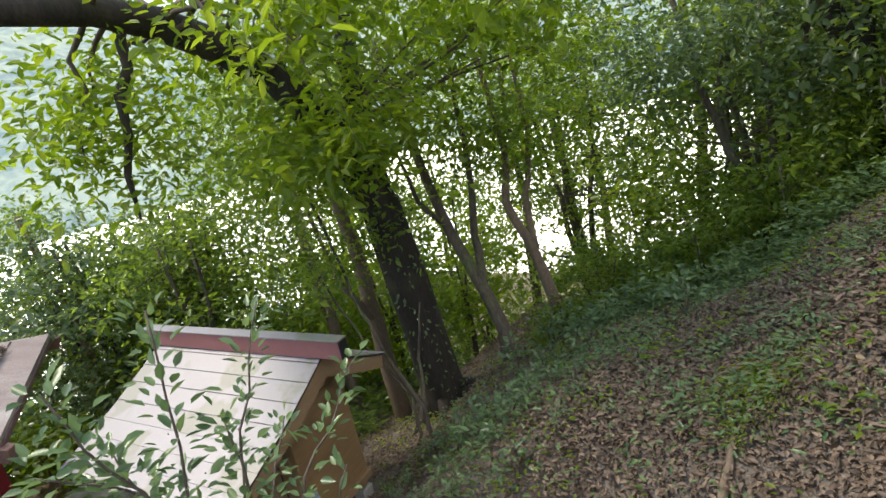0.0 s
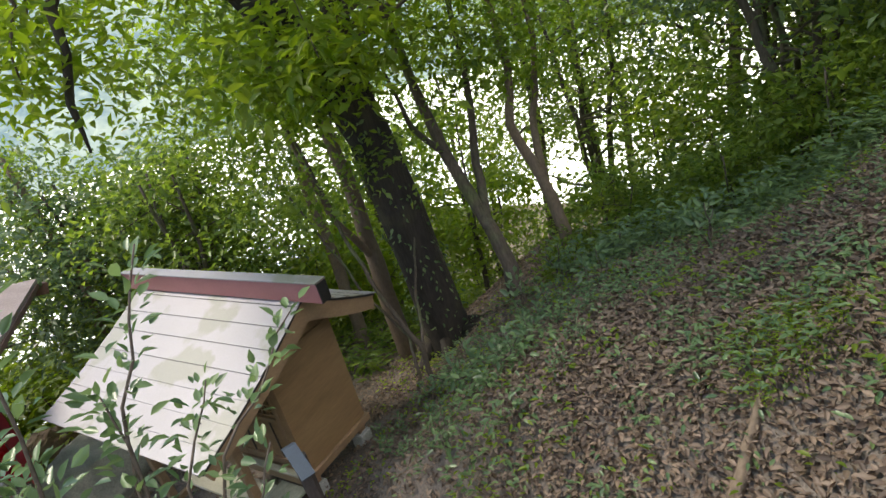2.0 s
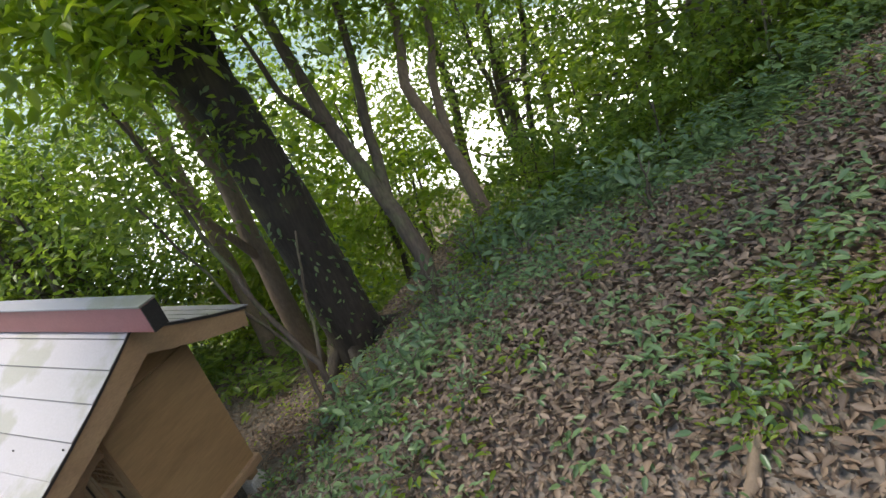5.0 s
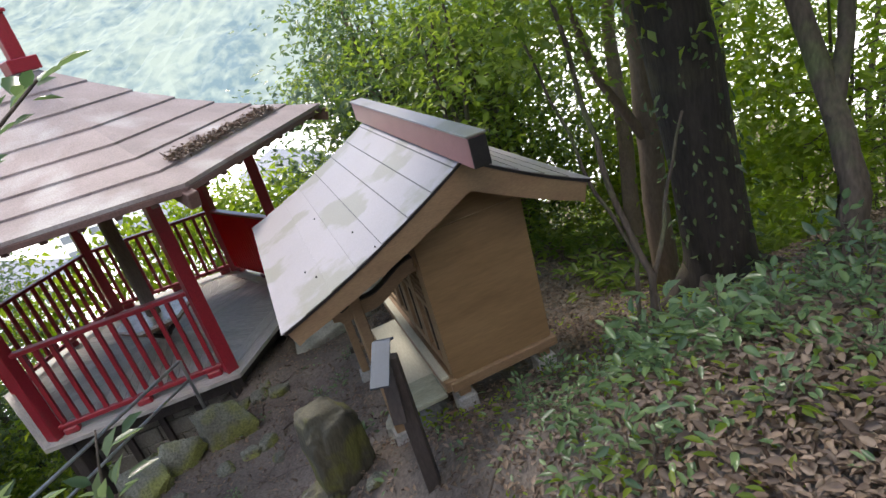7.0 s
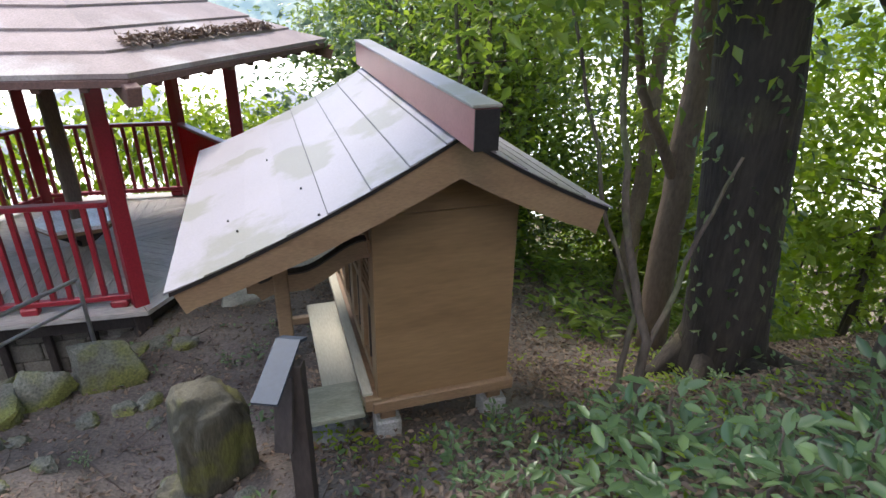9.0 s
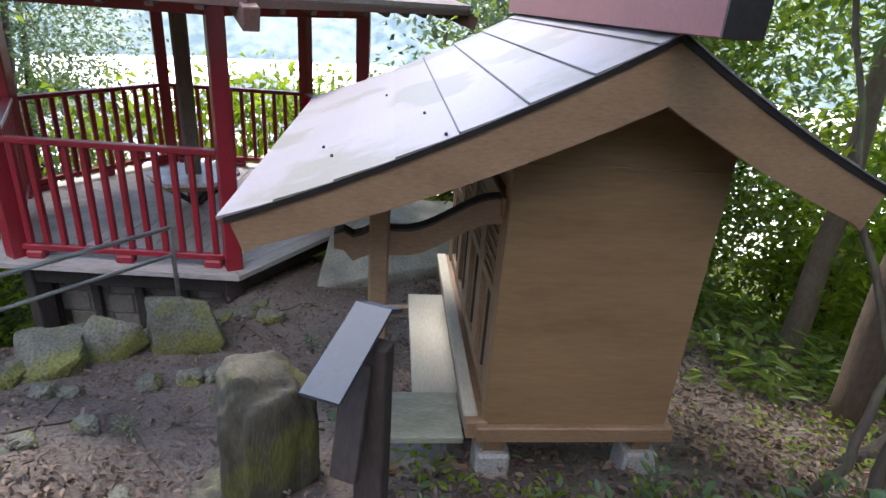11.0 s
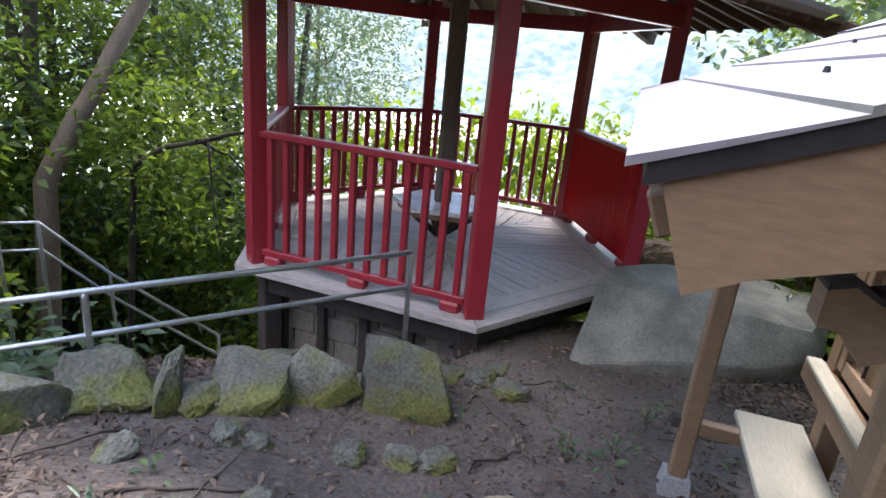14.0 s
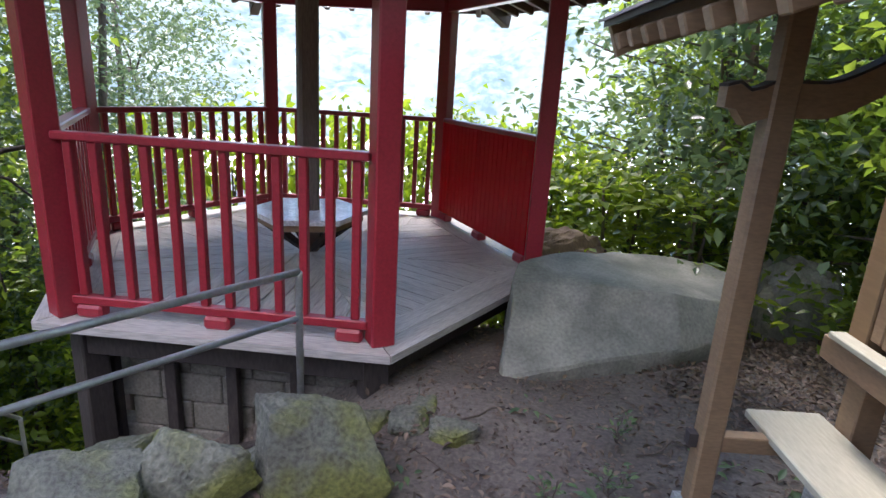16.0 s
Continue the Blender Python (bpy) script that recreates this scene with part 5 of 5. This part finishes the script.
build_leafy_shoot("leafy branch hanging from the big tree", [
    [(0.9, -0.2, 4.9), (0.5, -0.8, 4.45), (0.2, -1.2, 4.1)], [(0.9, -0.2, 4.9), (0.6, -0.9, 4.3), (0.35, -1.25, 3.75)], [(0.9, -0.2, 4.9), (0.9, -0.9, 4.4), (0.8, -1.4, 4.0)], [(0.9, -0.2, 4.9), (0.3, -0.6, 4.6), (-0.1, -0.9, 4.35)],
    [(0.9, -0.2, 4.9), (1.1, -0.7, 4.3), (1.2, -1.0, 3.85)]], 55, 0.10, LEAF_BRIGHT, 32, "branch", "branch")
build_leafy_shoot("small leafy shoots at the trail edge", [
    [(-1.55, -1.95, 1.3), (-1.62, -1.85, 1.9), (-1.7, -1.7, 2.3)], [(-1.55, -1.95, 1.3), (-1.45, -1.9, 1.8), (-1.35, -1.75, 2.15)], [(-1.55, -1.95, 1.3), (-1.8, -2.0, 1.8), (-1.95, -2.0, 2.05)]], 50, 0.085, LEAF_DARK, 33)


# seedlings one can tell apart beside the trail and in the yard
sx, sy = 0.62, -1.5
sz = ground_at(sx, sy)
seedling = build_leafy_shoot("leafy green seedling growing through fallen leaves", [
    [(sx, sy, sz - 0.02), (sx + 0.02, sy, sz + 0.15), (sx + 0.01, sy + 0.02, sz + 0.33)], [(sx, sy, sz), (sx + 0.07, sy - 0.03, sz + 0.12), (sx + 0.15, sy - 0.06, sz + 0.22)],
    [(sx, sy, sz), (sx - 0.06, sy + 0.04, sz + 0.12), (sx - 0.14, sy + 0.08, sz + 0.23)]], 46, 0.075, LEAF_BLUE, 34, "seedling", "seedling")
tagged(seedling, group="seedlings beside the trail")
PLOT = random.Random(5)
for i in range(26):
    a, r = PLOT.uniform(0, 6.28), PLOT.uniform(0.1, 1.0) ** 0.5
    x, y, s = 0.65 + 0.95 * r * math.cos(a), -1.6 + 0.85 * r * math.sin(a), PLOT.uniform(0.4, 0.8)
    copy_thing(seedling, pose(x, y, ground_at(x, y) - 0.01, 0, 0, PLOT.uniform(0, 360)) @ Matrix.Diagonal((s, s, s, 1)))
for x, y, s in ((-0.92, 1.62, 0.5), (-0.7, 1.72, 0.45), (-0.55, 2.15, 0.45), (-1.15, 1.0, 0.35), (-1.75, 0.6, 0.35), (0.55, -0.45, 0.6), (2.0, -1.3, 1.2), (2.4, -1.6, 1.3), (1.7, -2.2, 1.0), (2.9, -2.0, 1.3), (1.9, -3.0, 1.1), (3.2, -2.8, 1.2)):
    copy_thing(seedling, pose(x, y, ground_at(x, y) - 0.01, 0, 0, 200 * x) @ Matrix.Diagonal((s, s, s, 1)))


# ---- the forest floor ----
def scatter_on_slope(rng, n, xr, yr, density):
    x, y = rng.uniform(*xr, n), rng.uniform(*yr, n)
    keep = rng.uniform(0, 1, n) < density(x, y)
    x, y = x[keep], y[keep]
    return np.stack([x, y, ground_z(x, y)], 1)


def trodden(x, y):
    """1 on the bare yard and trail."""
    yard = smoothstep(0.1, 0.5, y) * smoothstep(0.3, -0.5, x) * smoothstep(-3.4, -2.6, x)
    walkway = smoothstep(0.75, 0.3, np.hypot(x + 0.8, (y + 0.5) * 0.6))
    shrine_floor = 0.9 * smoothstep(-0.3, 0.0, x) * smoothstep(1.25, 1.0, x) * smoothstep(-0.4, -0.1, y) * smoothstep(2.4, 2.1, y)
    return np.clip(yard + walkway + shrine_floor, 0, 1)


def build_litter():
    rng = np.random.default_rng(21)
    p = scatter_on_slope(rng, 230000, (-4.0, 6.0), (-7, 5.5), lambda x, y: (1 - 0.82 * trodden(x, y)) * (0.6 + 0.4 * smoothstep(-0.35, 0.3, np.sin(1.7 * x + 0.6) + np.sin(2.1 * y + 1.1 * x))))
    p = np.concatenate([p, scatter_on_slope(rng, 60000, (-1.6, 2.4), (-5.2, -1.6), lambda x, y: 0.9 * smoothstep(-1.6, -0.9, x) * smoothstep(2.4, 1.8, x) * smoothstep(-5.2, -4.5, y) * smoothstep(-1.6, -2.2, y))])
    n = len(p)
    p[:, 2] += rng.uniform(0.008, 0.045, n)
    data = leaf_mesh("leaf_litter", p, rng.normal(0, 1, (n, 3)) * np.array([1, 1, 0.3]), rng.normal(0, 0.4, (n, 3)) + np.array([0, 0, 1]), rng.uniform(0.02, 0.055, n), 0.5, LEAF_DRY, 0.2, True)
    tagged(new("leaf_litter", data), "brown dry fallen leaves over the slope", "leaf litter", kind="stuff")
    p = scatter_on_slope(rng, 16000, (-3.4, 0.4), (-1.6, 3.0), lambda x, y: 0.35 + 0.65 * smoothstep(0.0, 0.6, np.sin(5 * x + 2 * np.sin(3 * y)) * np.sin(4 * y + x)))
    n = len(p)
    p[:, 2] += rng.uniform(0.002, 0.008, n)
    data = leaf_mesh("ground_debris", p, rng.normal(0, 1, (n, 3)) * np.array([1, 1, 0.2]), rng.normal(0, 0.3, (n, 3)) + np.array([0, 0, 1]), rng.uniform(0.008, 0.035, n), 0.4, LEAF_DRY, 0.2)
    tagged(new("ground_debris", data), "crumbled leaves and chips on the trodden earth", "leaf litter", kind="stuff")
    rl = build_roof_litter()
    n = len(rl)
    data = leaf_mesh("roof_litter", [tuple(q) for q in rl], rng.normal(0, 1, (n, 3)) * np.array([1, 1, 0.3]), rng.normal(0, 0.5, (n, 3)) + np.array([0, 0, 1]), rng.uniform(0.03, 0.07, n), 0.4, LEAF_DRY)
    tagged(new("roof_litter", data), "dead leaves caught on the pavilion roof", "leaf litter", kind="stuff")


build_litter()


def build_herbs(name, label, mat, seed, n, xr, yr, density, size, height, leaves):
    rng = np.random.default_rng(seed)
    p = scatter_on_slope(rng, n, xr, yr, density)
    k = len(p)
    c = np.repeat(p, leaves, axis=0)
    m = k * leaves
    a = rng.uniform(0, math.tau, m)
    lift = rng.uniform(0.15, 1.0, m)
    h = np.repeat(height * rng.uniform(0.5, 1.3, k), leaves)
    out = np.stack([np.cos(a), np.sin(a), np.zeros(m)], 1)
    c = c + out * (0.03 + 0.05 * rng.uniform(0, 1, (m, 1))) + np.stack([np.zeros(m), np.zeros(m), lift * h], 1)
    ax = out + np.stack([np.zeros(m), np.zeros(m), rng.uniform(-0.3, 0.5, m)], 1)
    data = leaf_mesh(name, c, ax, rng.normal(0, 0.25, (m, 3)) + np.array([0, 0, 1]), size * rng.uniform(0.55, 1.25, m), 0.42, mat, fine=True)
    tagged(new(name, data), label, "undergrowth", kind="stuff")


def patchy(fx, fy, cut, phase=0.0):
    return lambda x, y: (1 - trodden(x, y)) * smoothstep(cut, cut + 0.5, np.sin(fx * x + phase) * np.sin(fy * y + 1.3 * phase) + 0.5 * np.sin(2.7 * x + 3.1 * y + phase))


build_herbs("undergrowth", "glossy green herbs and seedlings on the slope", LEAF_BLUE, 51, 4600, (-0.4, 3.2), (-5.5, -0.4), lambda x, y: (1 - trodden(x, y)) * (0.25 + 0.75 * patchy(2.9, 3.3, 0.0)(x, y)) * (0.3 + 0.7 * smoothstep(-1.5, -2.1, y)), 0.046, 0.11, 7)
build_herbs("fresh_herbs", "fresh green seedlings on the slope", LEAF_BRIGHT, 52, 2000, (-0.4, 3.2), (-5.0, 0.9), lambda x, y: (1 - trodden(x, y)) * (0.15 + 0.85 * patchy(3.6, 2.9, 0.2, 1.4)(x, y)), 0.05, 0.10, 6)
build_herbs("herb_patch", "thick patch of leafy herbs beside the trail", LEAF_BLUE, 53, 120, (-0.2, 1.35), (-2.7, -0.95), lambda x, y: smoothstep(0.85, 0.35, np.hypot((x - 0.5) / 1.0, (y + 1.75) / 0.8)), 0.07, 0.24, 11)
build_herbs("bank_herbs", "dense green herbs along the top of the bank", LEAF_BLUE, 54, 3000, (1.7, 5), (-6.5, -1.2), lambda x, y: 0.7 * smoothstep(-0.35, 0.35, x - 2.25 - 0.2 * np.clip(-1.5 - y, 0, 6)) * smoothstep(-1.4, -2.0, y), 0.085, 0.42, 12)
build_herbs("ferns_below", "low green growth on the bank below the steps", LEAF_DARK, 55, 2600, (-9, -3.3), (-3, 5), lambda x, y: smoothstep(-3.0, -3.8, x + 0.3 * (y - 1)) * 0.9, 0.13, 0.35, 12)
build_herbs("valley_edge_growth", "low growth where the hillside falls away", LEAF, 56, 1300, (1.3, 9), (0.9, 9), lambda x, y: smoothstep(1.6, 2.6, x + 0.25 * y), 0.13, 0.35, 11)
build_herbs("yard_seedlings", "small green seedlings in the yard", LEAF_BLUE, 57, 60, (-3.0, 0.5), (-0.6, 2.6), lambda x, y: 0.35 + 0 * x, 0.07, 0.05, 6)


build_herbs("moss", "bright yellow-green moss patch on the slope", LEAF_BRIGHT, 58, 2600, (-0.2, 0.8), (-4.1, -3.2), lambda x, y: smoothstep(0.36, 0.12, np.hypot(x - 0.2, (y + 3.58) * 1.2) + 0.08 * np.sin(17 * x + 11 * y)), 0.022, 0.03, 7)


def build_stick(a, b, r, label, mat, name="fallen_branch", category="branch", group="", seed=1, sides=8):
    rng = np.random.default_rng(seed)
    za, zb = ground_at(*a), ground_at(*b)
    p = crooked(rng, (a[0], a[1], za + r), (b[0], b[1], zb + r), 7, 0.012)
    for q in p:
        q[2] = max(q[2], ground_at(q[0], q[1]) + r * 0.6)
    ob = mesh_object(name, tubed(p, np.linspace(r, r * 0.5, 7).tolist(), sides), mat, smooth=True)
    tagged(ob, label, category, group)


build_stick((-0.42, -3.35), (-0.08, -3.47), 0.034, "short pale rotten log on the slope", PALE_BARK, "log", "log", seed=3, sides=10)
rng_s = random.Random(9)
for i in range(46):
    if i < 26:
        x, y = rng_s.uniform(-2.8, -0.2), rng_s.uniform(-0.3, 2.4)
    else:
        x, y = rng_s.uniform(0.0, 2.6), rng_s.uniform(-3.8, -0.8)
    a, l = rng_s.uniform(0, 6.28), rng_s.uniform(0.2, 0.75)
    build_stick((x, y), (x + l * math.cos(a), y + l * math.sin(a)), rng_s.uniform(0.004, 0.010), "thin dry twig on the ground", TWIG, "twig", "twig", "twigs on the ground", 100 + i, 6)


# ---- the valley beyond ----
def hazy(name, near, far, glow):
    """A distant surface with haze painted into its colours and a glow added."""
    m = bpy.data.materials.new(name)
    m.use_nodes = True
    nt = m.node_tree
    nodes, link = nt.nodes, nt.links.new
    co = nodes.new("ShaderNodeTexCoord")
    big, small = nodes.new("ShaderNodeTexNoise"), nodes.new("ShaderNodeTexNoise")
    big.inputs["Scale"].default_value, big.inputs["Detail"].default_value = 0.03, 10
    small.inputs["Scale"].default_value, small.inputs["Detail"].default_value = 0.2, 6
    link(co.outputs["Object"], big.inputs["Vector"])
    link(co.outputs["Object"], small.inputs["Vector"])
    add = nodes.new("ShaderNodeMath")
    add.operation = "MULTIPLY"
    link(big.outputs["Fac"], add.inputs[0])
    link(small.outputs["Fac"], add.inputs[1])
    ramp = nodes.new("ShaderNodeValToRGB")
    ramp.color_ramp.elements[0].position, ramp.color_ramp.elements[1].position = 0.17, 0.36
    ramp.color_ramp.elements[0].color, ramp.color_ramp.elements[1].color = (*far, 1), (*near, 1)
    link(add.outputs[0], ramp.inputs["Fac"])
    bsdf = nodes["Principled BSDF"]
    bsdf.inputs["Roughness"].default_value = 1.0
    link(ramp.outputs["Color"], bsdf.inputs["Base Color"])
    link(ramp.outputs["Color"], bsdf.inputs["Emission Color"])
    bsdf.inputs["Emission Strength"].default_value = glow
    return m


# Haze over the hill is painted: pale blue-green tones plus emission.
HILL = hazy("painted_haze_hill", (0.075, 0.115, 0.125), (0.165, 0.20, 0.17), 0.6)
# The valley floor's brightness is emission added to a pale colour.
VALLEY = hazy("glowing_valley_floor", (0.75, 0.75, 0.72), (0.8, 0.82, 0.76), 0.9)


def build_backdrop():
    rng = np.random.default_rng(3)
    bm = bmesh.new()
    cols, rows_ = 190, 44
    grid = []
    for j in range(rows_):
        line = []
        for i in range(cols):
            az = radians(-75 + 190 * i / (cols - 1))
            t = j / (rows_ - 1)
            d = 230 + 190 * t
            top = 74 + 20 * math.sin(3.1 * az + 0.6) + 10 * math.sin(8 * az)
            x, y = d * math.sin(az), d * math.cos(az)
            z = -28 + (top + 28) * t ** 0.8 + 4.5 * noise.noise(Vector((x * 0.05, y * 0.05, 0))) + 2.5 * noise.noise(Vector((x * 0.16, y * 0.16, 4)))
            line.append(bm.verts.new((x, y, z)))
        grid.append(line)
    for j in range(rows_ - 1):
        for i in range(cols - 1):
            bm.faces.new((grid[j][i], grid[j][i + 1], grid[j + 1][i + 1], grid[j + 1][i]))
    tagged(mesh_object("backdrop_hill", bm, HILL, smooth=False), "wooded mountain across the valley with painted haze", "mountain", kind="structure")
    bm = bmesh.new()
    # Flat glowing sheets give the bright gaps behind the trees.
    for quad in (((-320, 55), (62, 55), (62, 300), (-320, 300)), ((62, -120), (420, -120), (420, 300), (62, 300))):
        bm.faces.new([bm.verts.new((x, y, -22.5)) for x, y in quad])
    tagged(mesh_object("backdrop_valley", bm, VALLEY), "pale valley floor with an added glow", "valley", kind="structure")


build_backdrop()
PLASTER = material("white_plaster", (0.75, 0.74, 0.71), 0.8, scale=0.5, second=(0.65, 0.64, 0.61), bump=0.0)
TILE = material("grey_roof_tile", (0.25, 0.26, 0.28), 0.7, scale=0.6, bump=0.1)
GLASS = material("dark_window_glass", (0.08, 0.10, 0.12), 0.1, scale=1, fine=0.02, bump=0.0)


def build_house(x, y, z, w, d, h, turn):
    house = empty("house", pose(x, y, z, 0, 0, turn), "distant white plastered house with a grey roof", "house", "houses in the valley")
    part("wall", boxed((0, 0, h / 2), (w, d, h)), PLASTER, house)
    bm = bmesh.new()
    prism(bm, [(-w / 2 - 0.6, h), (w / 2 + 0.6, h), (0, h + w * 0.22)], -d / 2 - 0.6, d / 2 + 0.6)
    part("roof", bm, TILE, house)
    for k in range(4):
        for row in range(2):
            part("window", boxed((-w / 2 + w * (k + 0.5) / 4, -d / 2 - 0.03, 1.6 + 2.8 * row), (1.5, 0.1, 1.3)), GLASS, house)


for x, y, w, d, h, turn in ((-34, 78, 14, 9, 6, 8), (-15, 84, 12, 8, 6, -6), (-52, 92, 16, 10, 6, 15), (4, 95, 13, 9, 6, 4), (-26, 110, 18, 10, 6, 0)):
    build_house(x, y, -22.4, w, d, h, turn)
